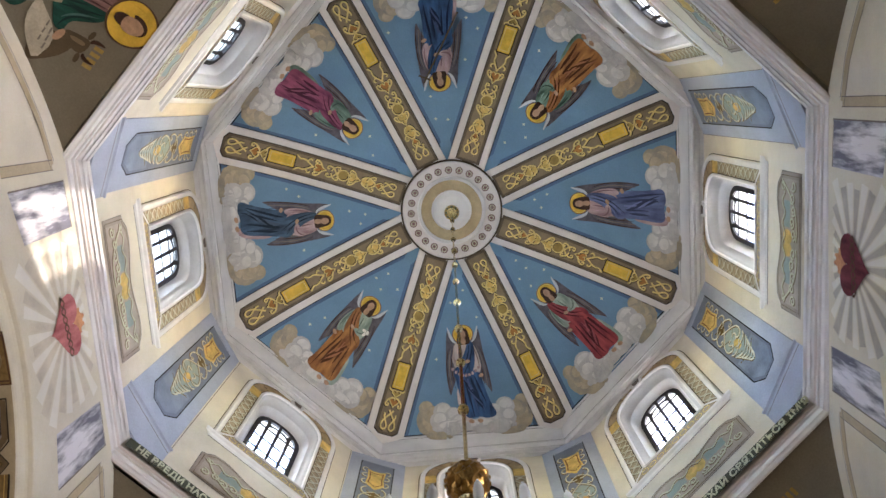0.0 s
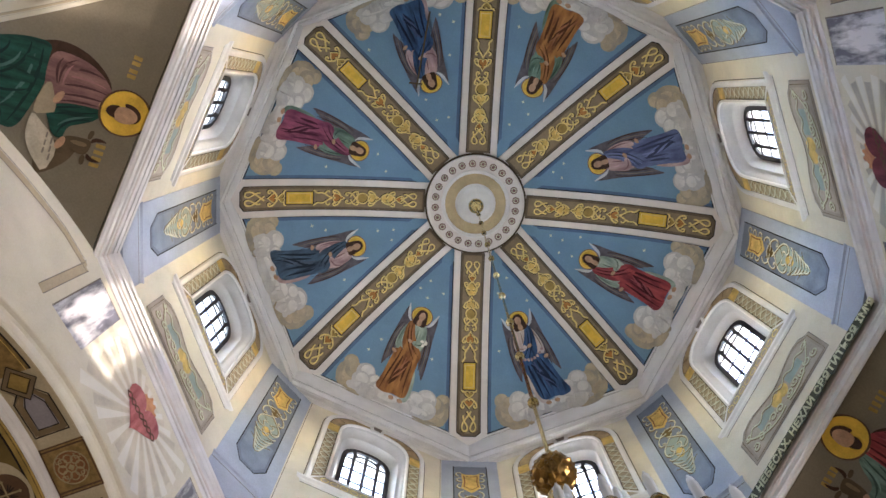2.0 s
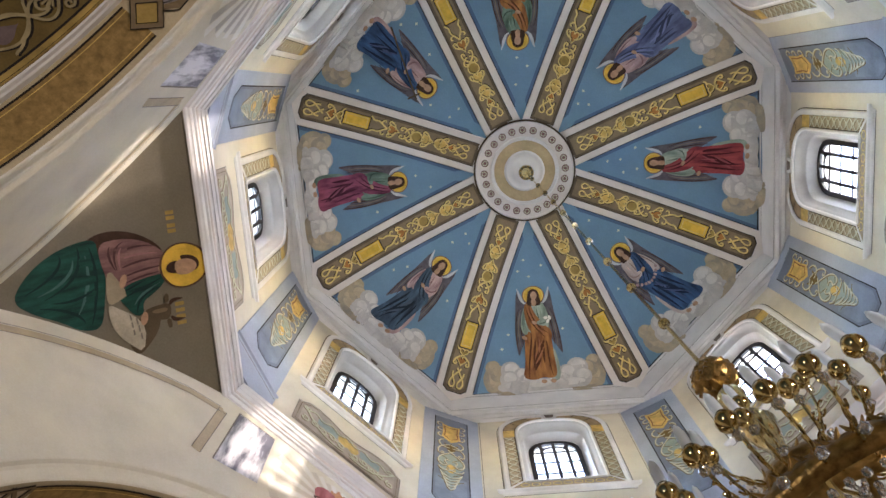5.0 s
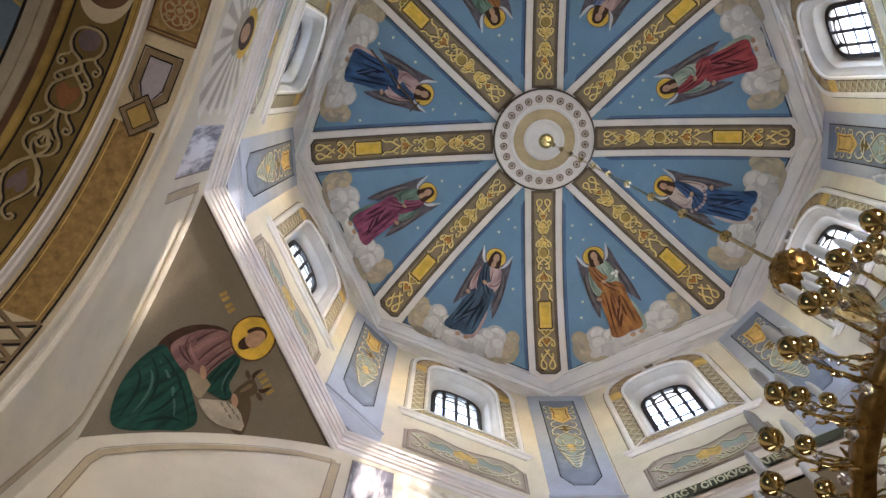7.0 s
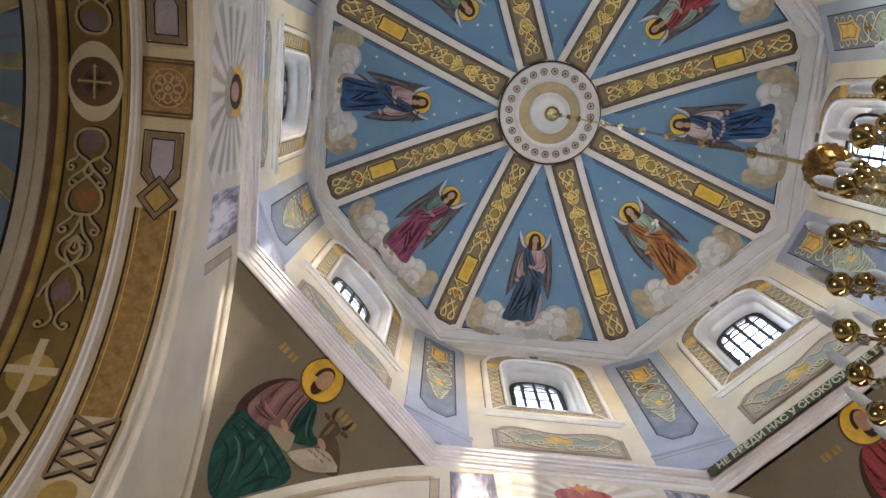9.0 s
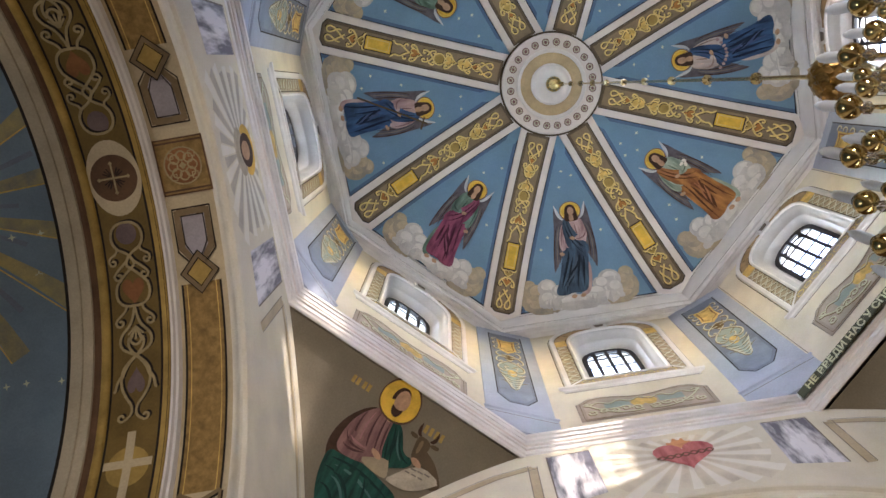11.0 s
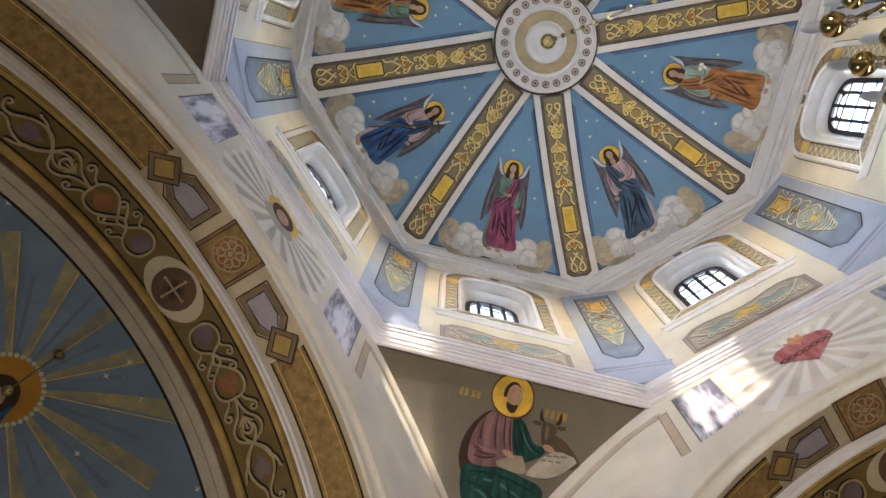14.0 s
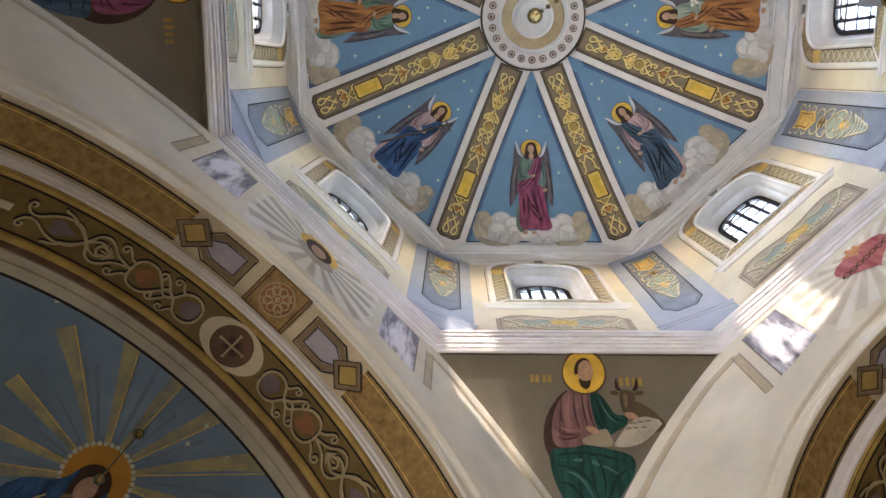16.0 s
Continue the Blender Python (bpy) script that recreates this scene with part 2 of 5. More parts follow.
def ribbon(pts, w):
    """Quads of width w along a line of (u, v)."""
    out, left = [], []
    for i, p in enumerate(pts):
        a, b = Vector(pts[max(i - 1, 0)]), Vector(pts[min(i + 1, len(pts) - 1)])
        d = (b - a)
        d = d.normalized() if d.length > 1e-9 else Vector((1, 0))
        nrm = Vector((-d.y, d.x)) * w / 2
        left.append((Vector(p) + nrm, Vector(p) - nrm))
    for (a, b), (c, d) in zip(left, left[1:]):
        out.append([tuple(a), tuple(c), tuple(d), tuple(b)])
    return out


def stroke(pts, w):
    """A brush stroke that swells in its middle and runs out at both ends."""
    n, left, right = len(pts), [], []
    for i, p in enumerate(pts):
        a, b = Vector(pts[max(i - 1, 0)]), Vector(pts[min(i + 1, n - 1)])
        d = (b - a).normalized()
        k = w * (0.12 + 0.88 * math.sin(math.pi * (i + 0.3) / (n - 0.4))) / 2
        left.append((p[0] - d.y * k, p[1] + d.x * k))
        right.append((p[0] + d.y * k, p[1] - d.x * k))
    return [[left[i], left[i + 1], right[i + 1], right[i]] for i in range(n - 1)]


def oval(u, v, ru, rv=None, n=24, turn=0.0):
    rv = rv or ru
    c, s = math.cos(turn), math.sin(turn)
    return [(u + ru * math.cos(a) * c - rv * math.sin(a) * s, v + ru * math.cos(a) * s + rv * math.sin(a) * c) for a in (2 * math.pi * i / n for i in range(n))]


def soften(pts, times=2):
    """Rounds off the corners of an outline."""
    for _ in range(times):
        out = []
        for (a, b), (c, d) in zip(pts, pts[1:] + pts[:1]):
            out += [(0.75 * a + 0.25 * c, 0.75 * b + 0.25 * d), (0.25 * a + 0.75 * c, 0.25 * b + 0.75 * d)]
        pts = out
    return pts


def rect(u0, v0, u1, v1):
    return [(u0, v0), (u1, v0), (u1, v1), (u0, v1)]


def frame_of(u0, v0, u1, v1, w):
    return [rect(u0, v0, u1, v0 + w), rect(u0, v1 - w, u1, v1), rect(u0, v0 + w, u0 + w, v1 - w), rect(u1 - w, v0 + w, u1, v1 - w)]


def outline(pts, w):
    return ribbon(list(pts) + [pts[0], pts[1]], w)


def bez(a, b, c, d, n=10):
    return [tuple((1 - t) ** 3 * Vector(a) + 3 * t * (1 - t) ** 2 * Vector(b) + 3 * t * t * (1 - t) * Vector(c) + t ** 3 * Vector(d)) for t in (i / n for i in range(n + 1))]


def curl(u, v, r, start, turns, n=18):
    """A spiral that ends in its own middle."""
    return [(u + r * (1 - 0.75 * i / n) * math.cos(start + turns * 2 * math.pi * i / n), v + r * (1 - 0.75 * i / n) * math.sin(start + turns * 2 * math.pi * i / n)) for i in range(n + 1)]


def heart_shape(u, v, w, h, n=28):
    """A heart with its point at (u, v) and its lobes at v + h."""
    out = []
    for i in range(n):
        a = 2 * math.pi * i / n
        x, y = 16 * math.sin(a) ** 3, 13 * math.cos(a) - 5 * math.cos(2 * a) - 2 * math.cos(3 * a) - math.cos(4 * a)
        out.append((u + w * x / 32, v + h * (y + 17) / 29))
    return out


def side_place(az, ap):
    """(u, z) on an upright wall that faces the middle; lift towards the middle."""
    n = Vector((math.cos(radians(az)), math.sin(radians(az)), 0))
    t = Vector((-n.y, n.x, 0))
    return lambda u, v, lift=0.0: n * (ap - lift) + t * u + Vector((0, 0, v))


def box_bm(sx, sy, sz, at=(0, 0, 0), bevel=0.0):
    bm = bmesh.new()
    bmesh.ops.create_cube(bm, size=1)
    bmesh.ops.scale(bm, vec=(sx, sy, sz), verts=bm.verts)
    if bevel:
        bmesh.ops.bevel(bm, geom=bm.edges[:], offset=bevel, segments=2, affect="EDGES", profile=0.6)
    bmesh.ops.translate(bm, vec=at, verts=bm.verts)
    return bm


def lathe_bm(prof, n=20, at=(0, 0, 0)):
    bm = bmesh.new()
    rings = [[bm.verts.new((at[0] + r * math.cos(2 * math.pi * k / n), at[1] + r * math.sin(2 * math.pi * k / n), at[2] + z)) for k in range(n)] for r, z in prof]
    for r0, r1 in zip(rings, rings[1:]):
        for k in range(n):
            bm.faces.new((r0[k], r0[(k + 1) % n], r1[(k + 1) % n], r1[k]))
    return bm


def tube_bm(pts, rad, n=6):
    """A round bar along points."""
    bm = bmesh.new()
    rings = []
    pts = [Vector(p) for p in pts]
    for i, p in enumerate(pts):
        d = (pts[min(i + 1, len(pts) - 1)] - pts[max(i - 1, 0)]).normalized()
        a = d.orthogonal().normalized()
        if rings:
            a = (prev - d * prev.dot(d)).normalized()
        prev = a
        b = d.cross(a)
        rings.append([bm.verts.new(p + rad * (a * math.cos(2 * math.pi * k / n) + b * math.sin(2 * math.pi * k / n))) for k in range(n)])
    for r0, r1 in zip(rings, rings[1:]):
        for k in range(n):
            bm.faces.new((r0[k], r0[(k + 1) % n], r1[(k + 1) % n], r1[k]))
    bm.faces.new(rings[0][::-1])
    bm.faces.new(rings[-1])
    return bm


def octagon_sweep(prof):
    """A moulding of (apothem, z) carried round the octagon."""
    bm = bmesh.new()
    rings = []
    for ap, z in prof:
        rings.append([bm.verts.new(askew((ap * C8 * math.cos(radians(22.5 + 45 * k)), ap * C8 * math.sin(radians(22.5 + 45 * k)), z))) for k in range(8)])
    for r0, r1 in zip(rings, rings[1:]):
        for k in range(8):
            bm.faces.new((r0[k], r0[(k + 1) % 8], r1[(k + 1) % 8], r1[k]))
    return bm


def holed_slab(outer, hole, place, depth):
    """A wall slab with an opening that goes through it."""
    bm = bmesh.new()
    edges = []
    for loop in (outer, hole):
        vs = [bm.verts.new((u, v, 0)) for u, v in loop]
        edges += [bm.edges.new((a, b)) for a, b in zip(vs, vs[1:] + vs[:1])]
    bmesh.ops.triangle_fill(bm, use_beauty=True, use_dissolve=False, edges=edges)
    front = bm.faces[:]
    ext = bmesh.ops.extrude_face_region(bm, geom=front)
    back = {v for v in ext["geom"] if isinstance(v, bmesh.types.BMVert)}
    for v in bm.verts:
        v.co = place(v.co.x, v.co.y, -depth if v in back else 0.0)
    bmesh.ops.recalc_face_normals(bm, faces=bm.faces)
    return bm


C8 = 1 / math.cos(radians(22.5))
# the built octagon is not quite regular: degrees by which each corner is turned, from 22.5 degrees on
TURNS = (-0.91, 0.62, 0.29, -0.83, -0.52, 0.47, 1.17, -0.28)


def askew(v):
    """Turns a point of the drum or dome about the upright axis, with the nearest corners."""
    a = (math.degrees(math.atan2(v[1], v[0])) - 22.5) % 360 / 45
    i = int(a) % 8
    w = radians(TURNS[i] + (TURNS[(i + 1) % 8] - TURNS[i]) * (a - int(a)))
    c, s = math.cos(w), math.sin(w)
    return Vector((v[0] * c - v[1] * s, v[0] * s + v[1] * c, v[2]))

T8 = math.tan(radians(22.5))
WALL_AP, FACE_AP = 3.5, 3.42

# ---- ground outside, floor ----
ground = tagged(link_mesh("ground", box_bm(900, 900, 0.2, (0, 0, -0.32)), shader("pale_ground", (0.46, 0.43, 0.36), 0.8, scale=0.3)), "pale dusty ground round the church", "ground", kind="structure")
floor = tagged(link_mesh("floor", box_bm(24, 24, 0.2, (0, 0, -0.1)), FLOOR), "pale worn stone church floor", "floor", kind="structure")


def rib_z(r):
    return 14.65 - 0.0204 * r ** 3.14 - max(0.0, r - 3.54) * 1.2


def dome_z(a):
    return rib_z(min(max(a - 0.11, 0.0) / 0.924, 3.54)) + 0.03 - max(0.0, a - 3.33) * 5.0


def dome_place(az):
    n = Vector((math.cos(radians(az)), math.sin(radians(az)), 0))
    t = Vector((-n.y, n.x, 0))

    def place(u, a, lift=0.0):
        k = (dome_z(a + 0.01) - dome_z(a - 0.01)) / 0.02
        d = math.hypot(1, k)
        return askew(n * (a + lift * k / d) + t * u + Vector((0, 0, dome_z(a) - lift / d)))
    return place


def rib_place(az):
    n = Vector((math.cos(radians(az)), math.sin(radians(az)), 0))
    t = Vector((-n.y, n.x, 0))
    return lambda u, r, lift=0.0: askew(n * r + t * u + Vector((0, 0, rib_z(r) - lift)))


# dome ceiling: eight painted segments in one mesh, with an unseen shell added above it against light leaks
bm = bmesh.new()
STEPS = [0.7 + i * (3.33 - 0.7) / 16 for i in range(17)] + [3.40]
for k in range(8):
    place = dome_place(45 * k)
    rows = [[bm.verts.new(place(a * T8 * s, a)) for s in (-1, 0, 1)] for a in STEPS]
    for r0, r1 in zip(rows, rows[1:]):
        for i in (0, 1):
            bm.faces.new((r0[i], r0[i + 1], r1[i + 1], r1[i]))
bmesh.ops.remove_doubles(bm, verts=bm.verts, dist=0.001)
tagged(link_mesh("ceiling", bm, DOME_BLUE), "octagonal dome painted sky blue between ribs", "ceiling", kind="structure")
tagged(link_mesh("roof", octagon_sweep([(4.1, 13.0), (3.9, 13.9), (3.0, 14.7), (0.01, 15.2)]), WHITE), "unseen closed shell above the dome that keeps light out", "roof", kind="structure")
tagged(link_mesh("trim", octagon_sweep([(3.52, 12.985), (3.44, 12.982), (3.438, 13.004), (3.428, 13.004), (3.426, 12.98), (3.374, 12.972), (3.372, 12.994), (3.362, 12.994), (3.360, 12.968), (3.345, 12.965), (3.338, 12.985), (3.336, 13.06), (3.342, 13.07), (3.342, 13.10), (3.330, 13.105), (3.329, 13.60), (3.318, 13.605), (3.316, 13.655), (3.34, 13.68), (3.50, 13.72)]), WHITE), "white moulded cornice at the foot of the dome", "cornice", kind="structure")
# shadow lines of the cornice mouldings, put in as grey strips
foot_shade_line = tagged(new("trim"), "thin grey strips for the shadow lines on the cornice of the dome", "trim", kind="structure")
for low, high, ap in ((13.585, 13.598, 3.3265), (13.108, 13.118, 3.3265)):
    part("line", octagon_sweep([(ap, low), (ap, high)]), SOFT_LINE, foot_shade_line)
lower = tagged(new("trim"), "white stepped cornice round the octagonal drum", "cornice", kind="structure")
part("moulding", octagon_sweep([(3.46, 9.10), (3.44, 9.11), (3.425, 9.13), (3.41, 9.14), (3.405, 9.20)]), WHITE, lower, "white lower moulding")
part("moulding", octagon_sweep([(3.405, 9.20), (3.385, 9.205), (3.38, 9.225), (3.39, 9.24)]), WHITE, lower, "thin white fillet")
part("moulding", octagon_sweep([(3.39, 9.24), (3.375, 9.25), (3.37, 9.26)]), RIB, lower)
part("moulding", octagon_sweep([(3.37, 9.26), (3.368, 9.30), (3.367, 9.33), (3.354, 9.33), (3.353, 9.303), (3.348, 9.355), (3.347, 9.385), (3.334, 9.385), (3.333, 9.358), (3.328, 9.41), (3.345, 9.43), (3.62, 9.45)]), WHITE, lower, "white upper moulding")

# ---- ribs of the dome ----


def rib_ornament():
    """Gold strapwork of a rib: end loops, hearts, a vase, a ring, crossing strands and side curls."""
    thick, gold, red, dark = [], [], [], []

    def both(make):
        for s in (-1, 1):
            thick.extend(ribbon([(s * u, r) for u, r in make], 0.023))

    def loops(r, d):
        # a pair of loops whose strands cross and run on
        both(bez((-0.03, r + d * 0.20), (0.02, r + d * 0.12), (0.095, r + d * 0.07), (0.095, r + d * 0.0), 8) + bez((0.095, r), (0.09, r - d * 0.065), (0.012, r - d * 0.06), (0.02, r + d * 0.0), 8)[1:] + bez((0.02, r), (0.03, r + d * 0.05), (0.09, r + d * 0.08), (0.075, r + d * 0.15), 7)[1:])

    def heart(bag, r0, r1, w, d=1):
        pts = heart_shape(0, 0, w, 1.0)
        bag.append([(u, (r0 + (r1 - r0) * v) if d > 0 else (r1 - (r1 - r0) * v)) for u, v in pts])
        thick.extend(outline(bag[-1], 0.014))

    def curls(r, w, d):
        both(bez((0.015, r - d * 0.07), (0.06, r - d * 0.05), (w, r - d * 0.03), (w + 0.005, r + d * 0.03), 6) + curl(w - 0.022, r + d * 0.03, 0.027, 0.0, 0.8 * d, 9)[1:])

    loops(0.99, 1)
    heart(red, 1.14, 1.29, 0.10, -1)
    vase = [(0.02, 1.28), (0.06, 1.34), (0.075, 1.40), (0.05, 1.46), (0.02, 1.49)]
    gold.append(vase + [(-u, r) for u, r in vase[::-1]])
    both([(0.02, 1.27)] + vase)
    curls(1.33, 0.10, -1)
    heart(gold, 1.50, 1.69, 0.13)
    curls(1.64, 0.10, 1)
    ring = oval(0, 1.78, 0.075, 0.085, 18)
    dark.append(ring)
    thick.extend(outline(ring, 0.018))
    both(bez((-0.05, 1.85), (0.02, 1.90), (0.09, 1.95), (0.075, 2.02), 8) + curl(0.05, 2.02, 0.028, 0.0, 0.8, 8)[1:])
    curls(1.90, 0.09, -1)
    heart(red, 2.05, 2.23, 0.12)
    curls(2.18, 0.105, 1)
    both(bez((0.0, 2.24), (0.02, 2.32), (0.09, 2.36), (0.07, 2.43), 8) + bez((0.07, 2.43), (0.055, 2.47), (0.10, 2.49), (0.105, 2.52), 5)[1:])
    both(bez((0.06, 2.34), (0.11, 2.33), (0.11, 2.28), (0.075, 2.285), 6))
    both(bez((0.10, 2.90), (0.105, 2.93), (0.07, 2.94), (0.05, 2.93), 5))
    heart(dark, 2.92, 3.02, 0.12, -1)
    heart(red, 3.02, 3.15, 0.13, -1)
    curls(3.09, 0.105, 1)
    loops(3.385, -1)
    return thick, gold, red, dark


def ceiling_rib(az):
    place = rib_place(az)
    rib = empty("ceiling_rib", "pale stucco dome rib with brown and gold painted panel", "rib", "ribs of the dome")
    bm = bmesh.new()
    sect = [(-0.295, -0.14), (-0.295, -0.014), (-0.28, 0.0), (0.0, 0.0), (0.28, 0.0), (0.295, -0.014), (0.295, -0.14)]
    rows = [[bm.verts.new(place(u, r, l)) for u, l in sect] for r in [0.72 + i * 2.70 / 18 for i in range(19)]]
    # the foot follows the corner of the cornice and drops behind it
    mitre = lambda u: 3.622 - 0.414 * abs(u)
    rows.append([bm.verts.new(place(u, mitre(u), l - (mitre(u) - 3.54) * 1.2 * (mitre(u) > 3.54))) for u, l in sect])
    rows.append([bm.verts.new(place(u, mitre(u) + 0.02, rib_z(mitre(u) + 0.02) - 13.35)) for u, l in sect])
    for r0, r1 in zip(rows, rows[1:]):
        for i in range(6):
            bm.faces.new((r0[i], r0[i + 1], r1[i + 1], r1[i]))
    part("stucco_band", bm, RIB, rib)

    def field(w, r0, r1, c):
        return [(-w, r0), (w, r0), (w, r1 - c), (w - 1.6 * c, r1), (1.6 * c - w, r1), (-w, r1 - c)]
    part_lift = ((0.190, 0.80, 3.50, LINE, 0.003, "border_line"), (0.180, 0.80, 3.490, RIB_EDGE, 0.006, "border"), (0.142, 0.84, 3.46, RIB_PANEL, 0.009, "panel"))
    for w, r0, r1, m, lift, nm in part_lift:
        paint(nm, [field(w, r0, r1, 0.05)], place, lift, m, rib, step=0.16)
    waves, gold, red, dark = [[[(u * 1.12, v) for u, v in q] for q in shape] for shape in rib_ornament()]
    paint("scroll_shadow", [[(u + 0.008, v + 0.010) for u, v in q] for q in waves], place, 0.0162, LINE, rib)
    paint("scrollwork", waves, place, 0.019, GILT_PALE, rib, "pale gold interlaced scrolls")
    paint_each("gold_heart", gold, place, 0.0142, GILT, rib)
    paint_each("red_heart", red, place, 0.0142, RIB_RED, rib, "russet hearts between the scrolls")
    paint_each("dark_field", dark, place, 0.0142, OCHRE, rib)
    paint("cartouche", [rect(-0.105, 2.51, 0.105, 2.91)], place, 0.0215, LINE, rib)
    paint("cartouche_field", [rect(-0.092, 2.525, 0.092, 2.895)], place, 0.0245, GOLD_LEAF, rib, "bright gold cartouche")
    paint("cartouche_line", frame_of(-0.074, 2.55, 0.074, 2.87, 0.010), place, 0.0275, GILT_PALE, rib)
    return rib


for k in range(8):
    ceiling_rib(22.5 + 45 * k)

# blue borders beside the ribs
for k in range(8):
    place = dome_place(45 * k)
    b = empty("painted_border", "dark blue painted border along the dome segment", "mural", "borders of the dome segments")
    lines, deep = [], []
    for s in (-1, 1):
        f = lambda a, d: s * (a * T8 - (0.295 + d) / math.cos(radians(22.5)))
        a0 = 1.0
        deep.append([(f(a0, 0.0), a0), (f(3.325, 0.0), 3.325), (f(3.325, 0.06), 3.325), (f(a0 + 0.1, 0.06) if abs(f(a0 + 0.1, 0.06)) > 0.02 else 0.02 * s, a0 + 0.1)])
        paint("edge_line", ribbon([(f(a, 0.006), a) for a in (1.0 + i * 2.29 / 16 for i in range(17))], 0.014), place, 0.008, LINE, b)
    paint("edge_line", ribbon([(s * (3.30 * T8 - 0.30), 3.316) for s in (-1, 1)], 0.014), place, 0.008, LINE, b)
    paint_each("border", deep, place, 0.004, BORDER_BLUE, b, step=0.2)


# ---- murals of the dome: plain painted shapes ----


def dome_mural(az, robe, mantle, flip, sway, label, seed):
    rnd = random.Random(seed)
    base = dome_place(az)
    place = lambda u, v, lift=0.0: base(u * 1.36, 2.03 + (v - 2.05) * 1.17, lift)
    m = empty("dome_mural", label, "mural", "figures painted in the dome")
    W = lambda pts: [(flip * u * 0.93 + sway * max(0.0, v - 2.1) ** 2, v) for u, v in pts]
    drift = sway * 0.6

    def flat_shape(name, pts, lift, material, label="", soft=2):
        return paint(name, [W(soften(pts, soft) if soft else pts)], place, lift, material, m, label, 0.14)

    # a crescent of clouds, ochre at its horns
    lift = 0.008
    for s in (-1, 1):
        for du, v, ru, rv, t in ((0.53, 3.01, 0.15, 0.15, 0.5), (0.46, 3.13, 0.20, 0.065, -0.2), (0.56, 2.88, 0.085, 0.08, 0.0), (0.50, 2.95, 0.10, 0.09, 0.3)):
            paint("ochre_cloud", [oval(drift + s * du, v, ru, rv, 20, s * t)], place, lift, CLOUD_OCHRE, m, step=0.14)
            paint("cloud_light", [oval(drift + s * (du - 0.015), v - 0.02, ru * 0.72, rv * 0.66, 16, s * t)], place, lift + 0.0007, OCHRE_LIT, m, step=0.14)
            lift += 0.0014
    for s in (-1, 1):
        for du, v, ru, rv in ((0.36, 2.93, 0.12, 0.11), (0.30, 3.06, 0.18, 0.11), (0.24, 2.97, 0.10, 0.085), (0.40, 3.03, 0.10, 0.09), (0.17, 3.04, 0.12, 0.075), (0.28, 3.11, 0.22, 0.065), (0.08, 3.10, 0.20, 0.07)):
            k = rnd.uniform(0.88, 1.12)
            u, v = drift + s * du + rnd.uniform(-0.02, 0.02), v + rnd.uniform(-0.015, 0.015)
            paint("cloud", [oval(u, v, ru * k, rv * k, 20)], place, lift, CLOUD, m, step=0.14)
            paint("cloud_light", [oval(u - 0.012, v - 0.018, ru * k * 0.70, rv * k * 0.64, 16)], place, lift + 0.0006, CLOUD_LIT, m, step=0.14)
            lift += 0.0011
    top = 0.037
    for s in (-1, 1):
        flat_shape("wing", [(s * u, v) for u, v in ((0.04, 2.15), (0.12, 2.11), (0.165, 1.99), (0.195, 1.955), (0.215, 2.03), (0.235, 2.25), (0.275, 2.55), (0.27, 2.80), (0.225, 2.70), (0.17, 2.62), (0.10, 2.45))], top, WING)
        for j in range(4):
            a, b = 0.10 + 0.03 * j, 0.15 + 0.035 * j
            paint("feather_line", stroke(W([(s * u, v) for u, v in bez((a, 2.2), (a + 0.05, 2.3), (b + 0.02, 2.5), (b, 2.66 + 0.03 * j), 8)]), 0.012), place, top + 0.0015, HAIR if j % 2 else SOFT_LINE, m)
        paint("wing_edge", stroke(W([(s * u, v) for u, v in bez((0.09, 2.14), (0.16, 2.12), (0.165, 2.02), (0.195, 1.93), 8)]), 0.034), place, top + 0.002, WING_EDGE, m)
    flat_shape("under_robe", [(0.02, 2.7), (0.17, 2.66), (0.20, 2.9), (0.17, 3.06), (0.05, 3.07)], top + 0.003, ROBES[mantle])
    for u in (-0.03, 0.08):
        paint("pale_oval", [W(oval(u, 3.065, 0.035, 0.022, 10))], place, top + 0.0045, SKIN, m)
    flat_shape("lower_robe", [(-0.13, 2.40), (0.13, 2.38), (0.165, 2.58), (0.15, 2.78), (0.155, 2.98), (0.10, 3.04), (-0.04, 3.02), (-0.13, 3.05), (-0.27, 3.02), (-0.21, 2.88), (-0.175, 2.66)], top + 0.006, ROBES[robe])
    for j in range(10):
        w = -0.115 + 0.026 * j + rnd.uniform(-0.008, 0.008)
        if j % 2:
            line = bez((0.13 - 0.012 * j, 2.44 + 0.035 * j), (0.06 - 0.01 * j, 2.60 + 0.03 * j), (-0.04 - 0.01 * j, 2.74 + 0.02 * j), (-0.20 + 0.012 * j, 2.97), 12)
        else:
            line = bez((w * 0.75 + 0.01, 2.50 + 0.04 * (j % 3)), (w + 0.035, 2.64), (w * 1.05 - 0.03, 2.8), (w * 1.45 - 0.03, 3.02), 12)
        line = line[rnd.randint(0, 3):len(line) - rnd.randint(0, 3)]
        paint("fold", stroke(W(line), rnd.uniform(0.016, 0.034)), place, top + 0.0075 + 0.0001 * j, ROBES[robe + ("_lit" if j % 3 == 1 else "_fold")], m)
    flat_shape("tunic", [(-0.05, 2.10), (0.05, 2.10), (0.13, 2.16), (0.165, 2.34), (0.14, 2.50), (-0.12, 2.52), (-0.16, 2.34), (-0.13, 2.17)], top + 0.010, ROBES[mantle])
    flat_shape("sleeve", [(-0.11, 2.16), (-0.165, 2.26), (-0.195, 2.46), (-0.15, 2.54), (-0.10, 2.50), (-0.09, 2.30)], top + 0.0115, ROBES[mantle])
